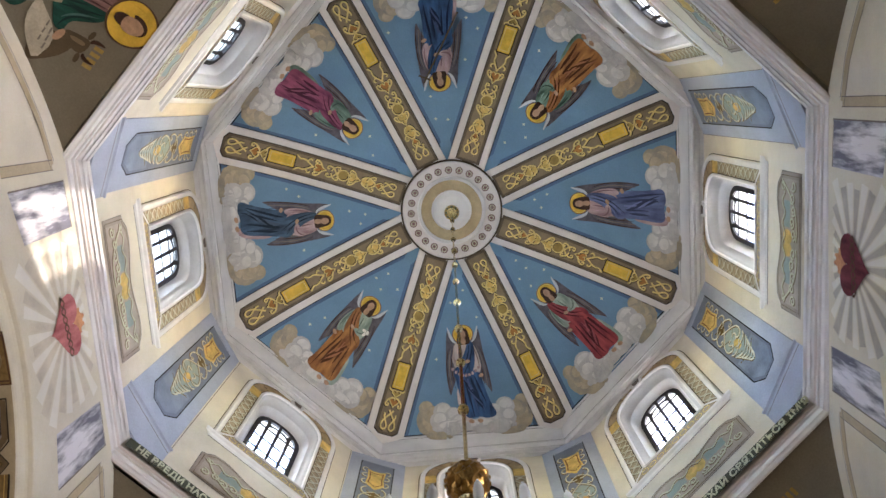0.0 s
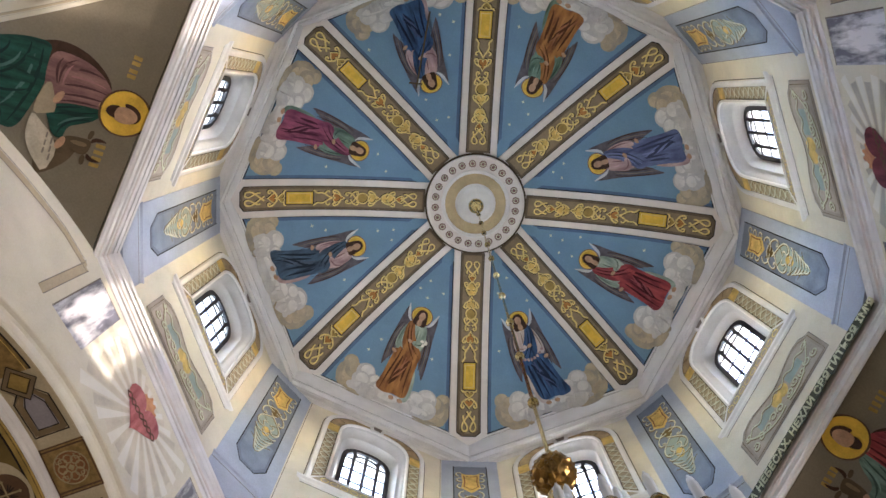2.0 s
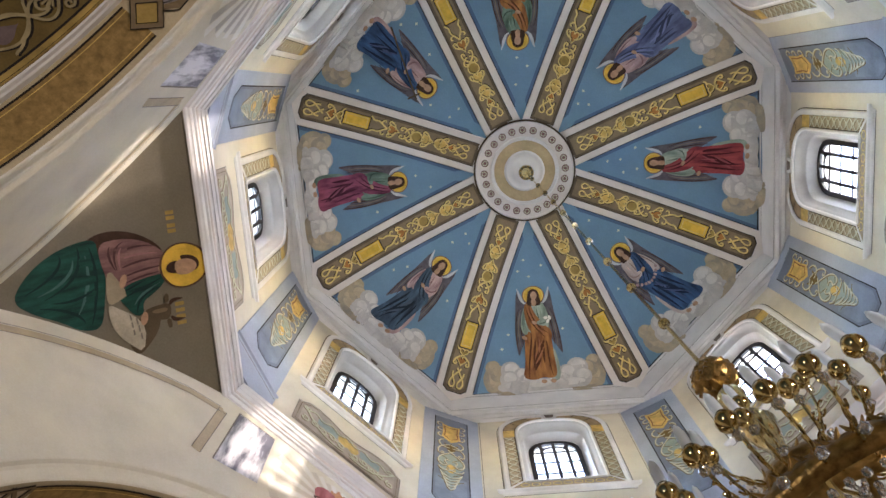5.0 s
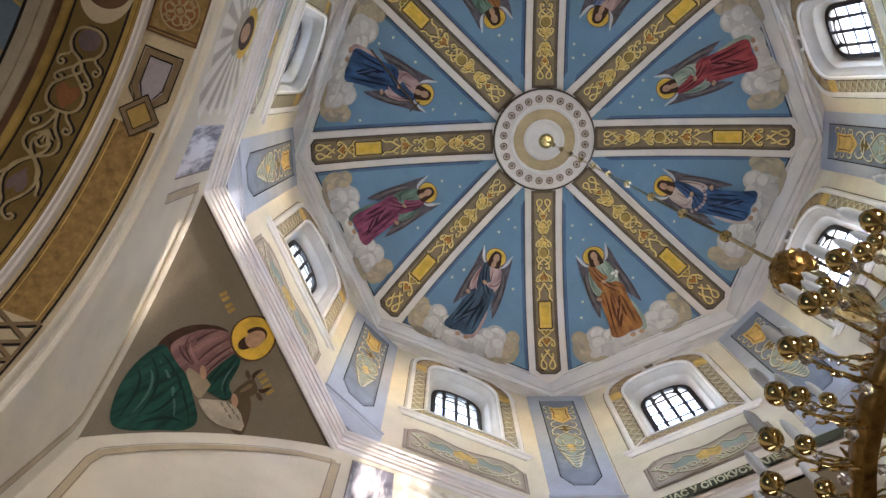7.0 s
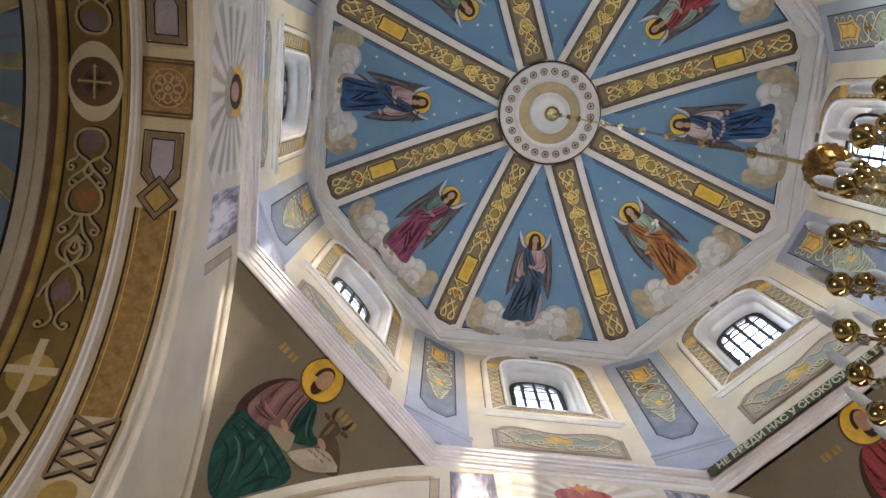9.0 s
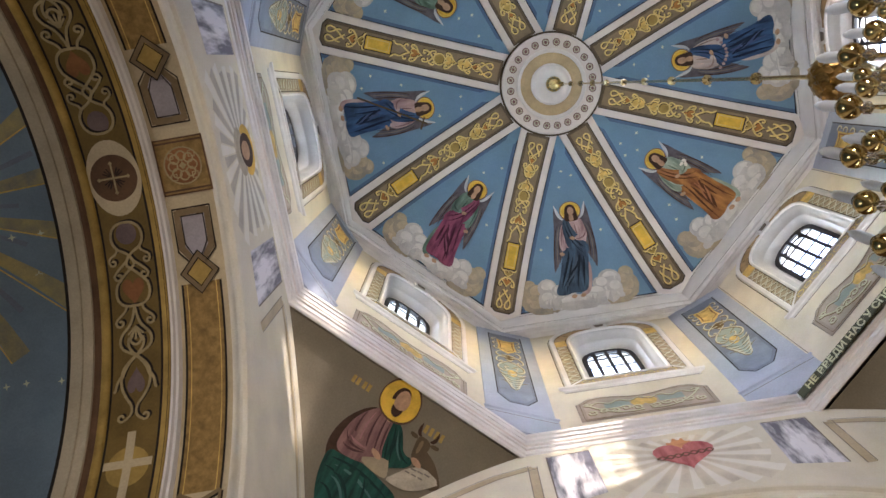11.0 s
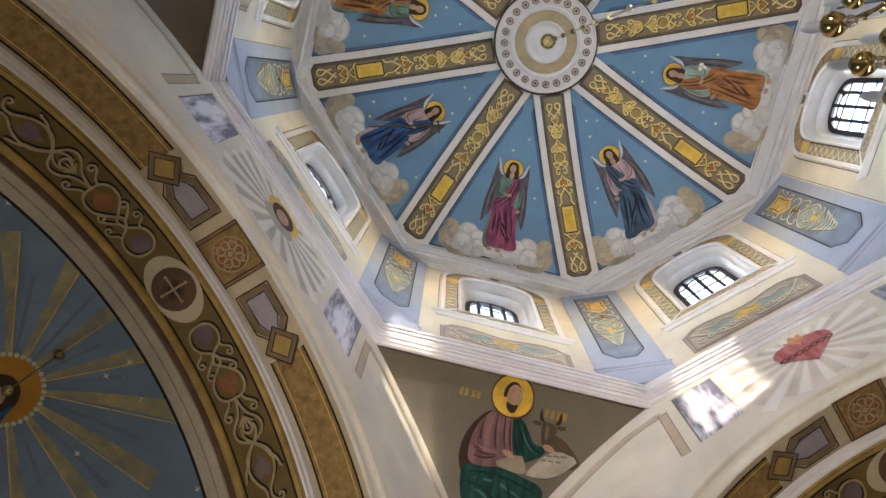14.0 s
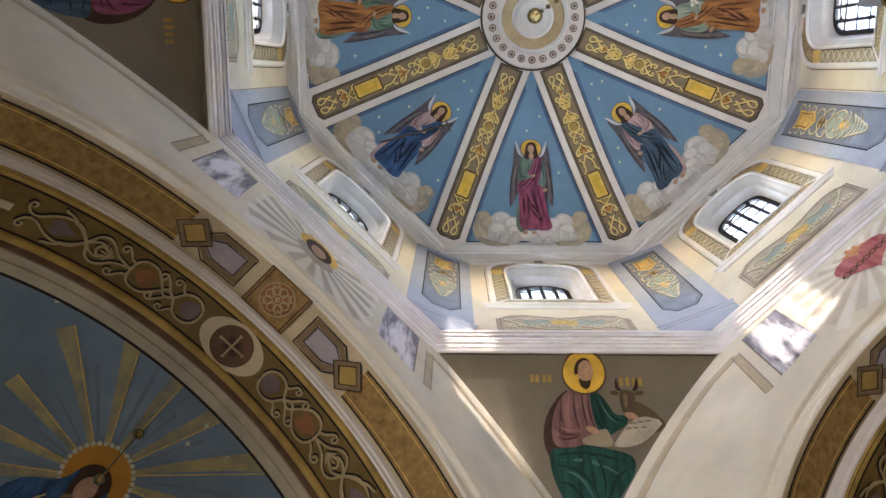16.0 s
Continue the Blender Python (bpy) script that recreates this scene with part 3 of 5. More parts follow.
    for j, (a, b, c) in enumerate(((-0.14, -0.16, 2.47), (-0.11, -0.12, 2.45), (0.03, 0.05, 2.32), (0.09, 0.12, 2.36))):
        paint("fold", stroke(W(bez((a * 0.85, 2.20), (a, 2.27), (b - 0.01, 2.36), (b, c), 8)), 0.014), place, top + 0.013 + 0.0001 * j, ROBES[mantle + ("_lit" if j % 2 else "_fold")], m)
    flat_shape("sash", [(-0.125, 2.14), (-0.05, 2.12), (0.0, 2.28), (0.10, 2.42), (0.175, 2.49), (0.17, 2.60), (0.04, 2.62), (-0.09, 2.50), (-0.13, 2.32)], top + 0.0145, ROBES[robe])
    for j in range(4):
        paint("fold", stroke(W(bez((-0.105 + 0.02 * j, 2.17), (-0.09 + 0.02 * j, 2.32), (-0.03 + 0.02 * j, 2.46), (0.10 + 0.02 * j, 2.585 - 0.03 * j), 10)), 0.015), place, top + 0.016 + 0.0001 * j, ROBES[robe + ("_lit" if j % 2 else "_fold")], m)
    flat_shape("sleeve", [(0.10, 2.17), (0.155, 2.26), (0.175, 2.40), (0.10, 2.44), (0.01, 2.41), (0.015, 2.365), (0.085, 2.35)], top + 0.0175, ROBES[mantle])
    paint("fold", stroke(W(bez((0.155, 2.30), (0.15, 2.38), (0.10, 2.41), (0.03, 2.40), 8)), 0.016), place, top + 0.019, ROBES[mantle + "_fold"], m)
    for u, v in ((-0.02, 2.385), (-0.165, 2.565)):
        paint("pale_oval", [W(oval(u, v, 0.034, 0.022, 10, 0.4))], place, top + 0.0195, SKIN, m)
    # halo disc, dark and pale ovals
    H = (0.0, 2.03)
    paint("halo", [oval(*H, 0.125, n=32)], place, top + 0.006, GOLD_LEAF, m, "gold leaf halo disc")
    paint("halo_ring", ribbon([(H[0] + 0.121 * math.cos(a), H[1] + 0.121 * math.sin(a)) for a in (2 * math.pi * i / 32 for i in range(33))], 0.009), place, top + 0.0075, RUSSET, m)
    paint("halo_light", ribbon([(H[0] + 0.109 * math.cos(a), H[1] + 0.109 * math.sin(a)) for a in (2 * math.pi * i / 32 for i in range(33))], 0.006), place, top + 0.0075, GILT_PALE, m)
    flat_shape("dark_oval", [(-0.055, 1.965), (0.0, 1.94), (0.055, 1.965), (0.075, 2.04), (0.09, 2.16), (0.04, 2.17), (-0.04, 2.17), (-0.09, 2.15), (-0.075, 2.04)], top + 0.0205, HAIR)
    flat_shape("pale_oval", [(-0.022, 2.07), (0.022, 2.07), (0.035, 2.15), (0.0, 2.18), (-0.035, 2.15)], top + 0.022, SKIN)
    paint("pale_oval", [W(oval(0.004, 2.035, 0.040, 0.056, 20))], place, top + 0.0235, SKIN, m)
    stars = []
    for i in range(26):
        a = rnd.uniform(1.3, 3.25)
        w = a * T8 - 0.46
        u = rnd.uniform(-w, w)
        u, a = u / 1.36, 2.05 + (a - 2.03) / 1.17
        if abs(u - sway * max(0.0, a - 2.1) ** 2) < 0.29 and a > 1.85 or a > 2.8 and abs(u - drift) < 0.68:
            continue
        if any(math.hypot(u - b[0][0], a - b[0][1]) < 0.13 for b in stars):
            continue
        stars.append([(u + (0.022 if j % 2 == 0 else 0.011) * math.cos(j * math.pi / 4), a + (0.022 if j % 2 == 0 else 0.011) * math.sin(j * math.pi / 4)) for j in range(8)])
    paint_each("star", stars, place, 0.009, STAR, m, "scattered small pale stars")
    return m


MURALS = {
    0: ("navy", "white", 1, -0.10, "mural in white and deep blue on clouds"), 45: ("orange", "sage", -1, -0.06, "mural in orange and pale green on clouds"),
    90: ("slate", "rose", -1, 0.12, "mural in slate blue and rose on clouds"), 135: ("magenta", "green", 1, 0.02, "mural in magenta and green on clouds"),
    180: ("navy", "rose", 1, 0.10, "mural in dark blue and pale rose on clouds"), 225: ("orange", "green", -1, -0.12, "mural in russet and green on clouds"),
    270: ("violet", "rose", 1, 0.10, "mural in violet blue and rose on clouds"), 315: ("crimson", "sage", -1, -0.10, "mural in crimson and sage on clouds"),
}
for az, (robe, mantle, flip, sway, label) in MURALS.items():
    mural = dome_mural(az, robe, mantle, flip, sway, label, az + 3)
    if az == 180:
        paint("staff", ribbon([(-0.24, 2.02), (0.34, 2.98)], 0.026), dome_place(az), 0.062, UMBER, mural, "dark painted staff")
        paint("staff_bar", ribbon([(-0.31, 2.14), (-0.13, 2.05)], 0.026), dome_place(az), 0.064, UMBER, mural)
    if az == 45:
        for j in range(3):
            paint("lily", [oval(-0.16 - 0.03 * j, 2.36 + 0.05 * (j % 2), 0.036, 0.024, 8, j)], dome_place(az), 0.062 + 0.001 * j, RAY, mural, "white painted lily")
    if az == 0:
        for j in range(9):
            t = j / 8 - 0.5
            paint("garland_flower", [oval(t * 0.42, 2.52 + 0.10 * (1 - 4 * t * t), 0.026, 0.022, 8, j)], dome_place(az), 0.062 + 0.0005 * j, ROBES["rose"], mural, "rose garland")

# ---- ring at the crown ----
ring = empty("ceiling_rose", "round white stucco rose at the crown of the dome", "ceiling rose")
part("outer_ring", lathe_bm([(0.775, 14.72), (0.775, 14.57), (0.765, 14.555), (0.745, 14.555), (0.738, 14.568), (0.545, 14.568)], 64), RIB, ring)
part("moulding", lathe_bm([(0.545, 14.568), (0.538, 14.54), (0.52, 14.535), (0.505, 14.555), (0.49, 14.555), (0.48, 14.585)], 64), WHITE, ring)
part("ochre_field", lathe_bm([(0.48, 14.585), (0.32, 14.60)], 64), shader("rose_ochre_paint", (0.55, 0.42, 0.24), 0.6), ring, "ochre painted ring")
part("dish", lathe_bm([(0.32, 14.60), (0.30, 14.575), (0.28, 14.57), (0.26, 14.59), (0.20, 14.55), (0.12, 14.53), (0.001, 14.52)], 48), WHITE, ring, "white stucco dish", True)
part("edge_line", lathe_bm([(0.805, 14.60), (0.775, 14.585), (0.78, 14.57)], 64), UMBER, ring, "brown outline")
flat = lambda u, v, lift=0.0: Vector((u, v, 14.565 - lift))
for i in range(24):
    a = 2 * math.pi * i / 24
    u, v = 0.64 * math.cos(a), 0.64 * math.sin(a)
    paint("rosette", [oval(u, v, 0.058, n=16)], flat, 0.004, shader("rosette_brown", (0.22, 0.11, 0.10)) if i == 0 else bpy.data.materials["rosette_brown"], ring)
    paint("rosette_petals", [oval(u + 0.033 * math.cos(b), v + 0.033 * math.sin(b), 0.0115, n=8) for b in (math.pi * j / 4 for j in range(8))], flat, 0.007, STRAND, ring)

# ---- drum walls with windows ----


def arch_line(hw, bottom, spring, top, n=20, e=0.8):
    """An opening's outline, from its lower right corner over the arch to its lower left."""
    pts = [(hw, bottom)]
    for i in range(n + 1):
        a = math.pi * i / n
        c, s = math.cos(a), math.sin(a)
        pts.append((hw * math.copysign(abs(c) ** e, c), spring + (top - spring) * abs(s) ** e))
    return pts + [(-hw, bottom)]


def between(a, b):
    return [[a[i], a[i + 1], b[i + 1], b[i]] for i in range(len(a) - 1)]


def loft(lines, place):
    """A strip through outlines given as (points, lift)."""
    bm = bmesh.new()
    rows = [[bm.verts.new(place(u, v, l)) for u, v in pts] for pts, l in lines]
    for r0, r1 in zip(rows, rows[1:]):
        for i in range(len(r0) - 1):
            bm.faces.new((r0[i], r0[i + 1], r1[i + 1], r1[i]))
    return bm


def moulding_line(pts, place, w, h, base=0.0):
    """A raised rounded strip along a line on a wall."""
    lines = []
    for d, l in ((-w / 2, base), (-w / 2, base + h * 0.7), (-w / 4, base + h), (w / 4, base + h), (w / 2, base + h * 0.7), (w / 2, base)):
        row = []
        for i, p in enumerate(pts):
            a, b = Vector(pts[max(i - 1, 0)]), Vector(pts[min(i + 1, len(pts) - 1)])
            t = (b - a).normalized()
            row.append((p[0] - t.y * d, p[1] + t.x * d))
        lines.append((row, l))
    return loft(lines, place)


def drum_side(k):
    az = 45 * k
    half = WALL_AP * T8
    ends = [askew((WALL_AP * C8 * math.cos(radians(az + d)), WALL_AP * C8 * math.sin(radians(az + d)), 0)) for d in (-22.5, 22.5)]
    mid, along = (ends[0] + ends[1]) / 2, (ends[1] - ends[0]).normalized()
    inward = Vector((-along.y, along.x, 0))
    place = lambda u, v, lift=0.0: mid + along * u + inward * lift + Vector((0, 0, v))
    opening = arch_line(0.50, 11.03, 12.42, 12.86)
    wall = tagged(link_mesh(f"wall_{k + 1}", holed_slab([(-half - 0.2, 9.3), (half + 0.2, 9.3), (half + 0.2, 13.6), (-half - 0.2, 13.6)], opening, place, 0.5), CREAM), "cream plastered side of the octagonal drum", "wall", kind="structure")
    # pale blue corner strips with their plinths
    for s in (-1, 1):
        e0, e1 = s * 1.03, s * (half - 0.008)
        paint("edge_line", [rect(min(e0, e0 - s * 0.008), 9.99, max(e0, e0 - s * 0.008), 13.0)], place, 0.004, SOFT_LINE, wall)

    window = tagged(new(f"window_{k + 1}"), "arched window with white stucco surround and dark iron grid", "window", "windows of the drum", "structure")
    flush = place
    place = lambda u, v, lift=0.0: flush(u, v, lift * 0.66 if lift < 0 else lift)
    inner = arch_line(0.465, 11.06, 12.41, 12.82)
    step = arch_line(0.43, 11.10, 12.38, 12.76)
    glass = arch_line(0.365, 11.20, 12.33, 12.70)
    part("reveal", loft([(opening, 0.012), (inner, -0.02), (inner, -0.15), (step, -0.16), (step, -0.19), (glass, -0.38), (glass, -0.745)], place), REVEAL, window, "white rounded window reveal, greyed in colour for its shade", True)
    part("opening_edge", loft([([(0.53, 11.02), (-0.53, 11.02)], 0.03), ([(0.53, 11.045), (-0.53, 11.045)], 0.035), ([(0.5, 11.05), (-0.5, 11.05)], 0.0)], place), WHITE, window)
    part("sill_slope", loft([([(0.5, 11.03), (-0.5, 11.03)], 0.012), ([(0.465, 11.06), (-0.465, 11.06)], -0.02), ([(0.365, 11.20), (-0.365, 11.20)], -0.38)], place), WHITE, window)
    pane = paint("pane", [glass], place, -0.40, GLASS, window)
    pane.visible_shadow = False
    part("iron_frame", loft([(glass, -0.36), (arch_line(0.302, 11.24, 12.29, 12.63), -0.36), (arch_line(0.302, 11.24, 12.29, 12.63), -0.41), (glass, -0.41)], place), IRON, window)
    for u in (-0.18, 0.0, 0.18):
        part("bar", loft([([(u - 0.022, 11.2), (u - 0.022, 12.62 if u else 12.66)], -0.365), ([(u + 0.022, 11.2), (u + 0.022, 12.62 if u else 12.66)], -0.365), ([(u + 0.022, 11.2), (u + 0.022, 12.6)], -0.39)], place), IRON, window)
    for z in (11.40, 11.72, 12.04, 12.35):
        part("bar", loft([([(-0.355, z - 0.024), (0.355, z - 0.024)], -0.368), ([(-0.355, z + 0.024), (0.355, z + 0.024)], -0.368), ([(-0.355, z + 0.024), (0.355, z + 0.024)], -0.39)], place), IRON, window)
    for s in (-1, 1):
        part("bar", moulding_line([(s * 0.12, 12.47), (s * 0.24, 12.60)], place, 0.036, 0.015, -0.38), IRON, window)
    part("arched_bar", moulding_line(arch_line(0.18, 12.33, 12.34, 12.52, 12)[1:-1], place, 0.036, 0.015, -0.38), IRON, window)
    # painted surround between two white mouldings
    outer = arch_line(0.735, 10.83, 12.52, 13.06, e=0.85)
    rim = arch_line(0.515, 11.02, 12.43, 12.88)
    paint("surround", between(outer, rim), place, 0.012, SURROUND, window, "brown and gold painted surround")
    for hw, b, sp, tp in ((0.70, 10.85, 12.51, 13.02), (0.545, 11.0, 12.44, 12.92), (0.785, 10.84, 12.54, 13.10)):
        paint("surround_line", ribbon(arch_line(hw, b, sp, tp, e=0.85), 0.009), place, 0.022 if hw < 0.75 else 0.004, LINE, window)
    crown = [p for p in zip(outer, rim) if p[0][1] > 12.6]
    paint("surround_crown", between([p[0] for p in crown], [p[1] for p in crown]), place, 0.016, BRICK_TAN, window)
    joints = [r for a, b in crown[::3] for r in ribbon([a, b], 0.010)]
    paint("crown_joints", joints, place, 0.019, UMBER, window)
    lattice, fill = [], []
    for s in (-1, 1):
        fill.append(rect(min(s * 0.54, s * 0.70), 12.36, max(s * 0.54, s * 0.70), 12.58))
        for j in range(9):
            z = 10.98 + j * 0.155
            lattice += ribbon([(s * 0.54, z), (s * 0.70, z + 0.155)], 0.02) + ribbon([(s * 0.70, z), (s * 0.54, z + 0.155)], 0.02)
            lattice += ribbon(curl(s * 0.62, z + 0.077, 0.04, 0, 1, 10), 0.011)
    paint("lattice_shadow", [[(u + 0.007, v - 0.010) for u, v in q] for q in lattice], place, 0.0145, UMBER_LIGHT, window)
    paint("lattice", lattice, place, 0.018, STRAND, window, "gold lattice ornament")
    paint_each("lattice_head", fill, place, 0.0225, GILT, window)
    part("outer_moulding", moulding_line(outer, place, 0.07, 0.042), WHITE, window)
    part("inner_moulding", moulding_line(arch_line(0.515, 11.02, 12.43, 12.875), place, 0.04, 0.04), WHITE, window)
    part("keystone", loft([([(-0.085, 12.84), (-0.125, 13.04)], 0.0), ([(-0.085, 12.84), (-0.125, 13.04)], 0.05), ([(0.085, 12.84), (0.125, 13.04)], 0.05), ([(0.085, 12.84), (0.125, 13.04)], 0.0)], place), WHITE, window)
    paint("keystone_panel", [[(-0.05, 12.875), (0.05, 12.875), (0.075, 13.01), (-0.075, 13.01)]], place, 0.054, SOFT_LINE, window)
    # apron and sill
    part("apron", loft([([(-0.735, 10.83), (0.735, 10.83)], 0.022), ([(-0.50, 11.03), (0.50, 11.03)], 0.014)], place), TAUPE, window)
    part("apron_edge", loft([([(-0.76, 10.84), (-0.70, 10.84)], 0.040), ([(-0.53, 11.035), (-0.49, 11.035)], 0.040)], place), WHITE, window)
    part("apron_edge", loft([([(0.70, 10.84), (0.76, 10.84)], 0.040), ([(0.49, 11.035), (0.53, 11.035)], 0.040)], place), WHITE, window)
    chain = []
    for j in range(9):
        chain += ribbon([(-0.52 + j * 0.13 + 0.05 * math.cos(a), 10.94 + 0.045 * math.sin(a)) for a in (2 * math.pi * i / 12 for i in range(13))], 0.012)
    paint("apron_ornament", chain, place, 0.026, GILT_PALE, window)
    part("sill", loft([([(-w, z), (w, z)], l) for w, z, l in ((0.80, 10.74, 0.0), (0.82, 10.755, 0.02), (0.86, 10.775, 0.03), (0.87, 10.79, 0.055), (0.87, 10.815, 0.06), (0.86, 10.83, 0.04), (0.80, 10.84, 0.0))], place), WHITE, window, "white projecting sill")
    paint("sill_line", [rect(-0.80, 10.718, 0.80, 10.732)], place, 0.005, SOFT_LINE, window)
    # painted panel below the sill
    wave = [(-0.74, 9.86), (0.74, 9.86), (0.74, 10.34), (0.68, 10.36), (0.60, 10.44)] + [(0.48 - 0.96 * i / 12, 10.46 + 0.05 * math.cos(2 * math.pi * i / 12) - 0.05) for i in range(13)] + [(-0.60, 10.44), (-0.68, 10.36), (-0.74, 10.34)]
    paint("sill_panel", [wave], place, 0.005, TAUPE, window, "taupe panel with gold and teal scrolls")
    paint("sill_panel_line", outline(wave, 0.012), place, 0.009, SOFT_LINE, window)
    paint("sill_panel_rim", outline([(u * 0.945, 10.14 + (v - 10.14) * 0.9) for u, v in wave], 0.012), place, 0.013, UMBER_LIGHT, window)
    paint("sill_panel_field", [[(u * 0.9, 10.14 + (v - 10.14) * 0.82) for u, v in wave]], place, 0.009, shader(f"panel_field_{k}", (0.50, 0.42, 0.33), 0.65), window)
    paint_each("teal_patch", [rect(s * 0.30 - 0.14, 10.12, s * 0.30 + 0.14, 10.27) for s in (-1, 1)], place, 0.012, TEAL, window)
    paint_each("lozenge", [oval(-0.06, 10.18, 0.08, 0.11, 12), oval(0.07, 10.18, 0.08, 0.11, 12)], place, 0.0125, GILT, window)
    curls = []
    for s in (-1, 1):
        for j in range(5):
            curls += ribbon(curl(s * (0.10 + j * 0.125), 10.03 + 0.03 * (j % 2), 0.06, 0.3 * j, 1.2 * s, 16), 0.021)
        curls += ribbon(bez((s * 0.04, 9.96), (s * 0.3, 9.9), (s * 0.5, 10.05), (s * 0.64, 10.3), 14), 0.022)
        curls += ribbon(curl(s * 0.6, 10.27, 0.05, 0, -1.0 * s, 12), 0.018)
    curls += ribbon([(-0.66 + 1.32 * i / 40, 10.27 + 0.035 * math.cos(i * 0.9)) for i in range(41)], 0.016)
    paint("sill_scroll_shadow", [[(u + 0.008, v - 0.012) for u, v in q] for q in curls], place, 0.0142, UMBER_LIGHT, window)
    paint("sill_scrolls", curls, place, 0.019, LETTER, window)
    return wall


walls = [drum_side(k) for k in range(8)]


def corner_pilaster(k):
    """Flat pale blue strip across a corner of the drum, with a painted panel."""
    flat_place = side_place(22.5 + 45 * k, 3.612)
    place = lambda u, v, lift=0.0: askew(flat_place(u, v, lift))
    p = empty("corner_pilaster", "pale blue corner pilaster with grey panel and gold ornament", "pilaster", "corner pilasters of the drum")
    part("shaft", loft([([(u, 9.98), (u, 13.02)], l) for u, l in ((-0.40, -0.16), (-0.40, 0.0), (0.40, 0.0), (0.40, -0.16))], place), PALE_BLUE, p)
    part("plinth", loft([([(-w, z), (w, z)], l) for w, z, l in ((0.40, 9.99, -0.01), (0.40, 9.99, 0.0), (0.43, 9.98, 0.03), (0.435, 9.95, 0.035), (0.42, 9.93, 0.015), (0.42, 9.46, 0.015), (0.42, 9.46, -0.2))], place), PALE_BLUE, p, "pale blue plinth with a small moulding")
    paint("plinth_line", [rect(-0.41, 9.86, 0.41, 9.872)], place, 0.019, SOFT_LINE, p)
    panel = [(-0.235, 10.45), (-0.11, 10.24), (0.11, 10.24), (0.235, 10.45), (0.235, 12.78), (-0.235, 12.78)]
    paint("panel", [panel], place, 0.004, GREY_BLUE, p, "grey blue painted panel")
    paint("panel_light", [[(-0.20, 10.5), (-0.09, 10.30), (0.09, 10.30), (0.20, 10.5), (0.20, 11.0), (-0.20, 11.0)]], place, 0.0065, shader("panel_blue", (0.25, 0.30, 0.38), 0.65) if k == 0 else bpy.data.materials["panel_blue"], p)
    paint("panel_line", outline(panel, 0.014), place, 0.009, LINE, p)
    shield = [(-0.13, 12.56), (-0.05, 12.52), (0.05, 12.52), (0.13, 12.56), (0.115, 12.30), (0.135, 12.12), (0.0, 11.98), (-0.135, 12.12), (-0.115, 12.30)]
    paint("shield", [shield], place, 0.009, GILT, p, "gold shield ornament")
    paint("shield_line", outline([(u * 0.72, 12.28 + (v - 12.28) * 0.72) for u, v in shield], 0.016), place, 0.012, RUSSET, p)
    paint("dark_leaf", [[(-0.10, 11.94), (-0.03, 11.86), (0.0, 11.95), (0.03, 11.86), (0.10, 11.94), (0.06, 11.76), (0.0, 11.66), (-0.06, 11.76)]], place, 0.010, OLIVE, p, "dark olive leaf")
    leaf = [(0.06, 11.62), (0.15, 11.50), (0.17, 11.30), (0.12, 11.20), (0.15, 11.06), (0.10, 11.0), (0.12, 10.88), (0.06, 10.82), (0.0, 10.62)]
    leaf = leaf + [(-u, v) for u, v in leaf[-2::-1]]
    paint("leaf", [leaf], place, 0.0095, TEAL, p, "pale green scrolled leaf")
    paint("leaf_gold", [soften([(0, 11.36), (0.07, 11.24), (0.04, 11.10), (-0.04, 11.10), (-0.07, 11.24)])], place, 0.0108, GILT, p)
    strands, veins = [], []
    for s in (-1, 1):
        strands += ribbon(bez((0.0, 11.90), (s * 0.10, 11.86), (s * 0.22, 11.74), (s * 0.17, 11.60), 10) + [(s * x, y) for x, y in curl(0.125, 11.62, 0.042, 0.0, -0.9, 9)][1:], 0.018)
        strands += ribbon(bez((-s * 0.04, 11.72), (s * 0.04, 11.60), (s * 0.20, 11.52), (s * 0.17, 11.34), 10) + bez((s * 0.17, 11.34), (s * 0.14, 11.22), (s * 0.04, 11.24), (s * 0.06, 11.34), 8)[1:], 0.018)
        strands += ribbon(bez((s * 0.02, 11.42), (s * 0.10, 11.46), (s * 0.10, 11.36), (s * 0.04, 11.30), 7), 0.015)
        strands += ribbon(bez((-s * 0.05, 11.22), (s * 0.02, 11.10), (s * 0.15, 11.12), (s * 0.165, 11.22), 8), 0.017)
        for j in range(5):
            z, w = 11.06 - 0.075 * j, 0.15 - 0.022 * j
            strands += stroke(bez((0.0, z - 0.10), (s * w * 0.4, z - 0.08), (s * w * 0.8, z - 0.05), (s * w, z + 0.05), 7), 0.024)
        for j in range(4):
            z = 11.56 - 0.21 * j
            veins += ribbon(bez((s * 0.03, z - 0.12), (s * 0.07, z - 0.10), (s * 0.11, z - 0.02), (s * 0.165, z), 6), 0.012)
        strands += ribbon(bez((s * 0.10, 12.10), (s * 0.20, 12.08), (s * 0.215, 12.22), (s * 0.14, 12.22), 8), 0.02)
        strands += ribbon(bez((s * 0.115, 12.30), (s * 0.21, 12.28), (s * 0.215, 12.42), (s * 0.13, 12.40), 8), 0.02)
        strands += ribbon(bez((s * 0.13, 12.56), (s * 0.21, 12.60), (s * 0.22, 12.48), (s * 0.16, 12.46), 8), 0.02)
        strands += ribbon(bez((s * 0.02, 11.80), (s * 0.17, 11.76), (s * 0.22, 11.98), (s * 0.10, 12.02), 10), 0.02)
    paint("vein_work", veins, place, 0.0122, OLIVE, p)
    paint("strand_shadow", [[(u + 0.008, v - 0.016) for u, v in q] for q in strands], place, 0.0138, UMBER_LIGHT, p)
    paint("strand_work", strands, place, 0.0168, STRAND, p, "pale strands")
    return p


for k in range(8):
    corner_pilaster(k)


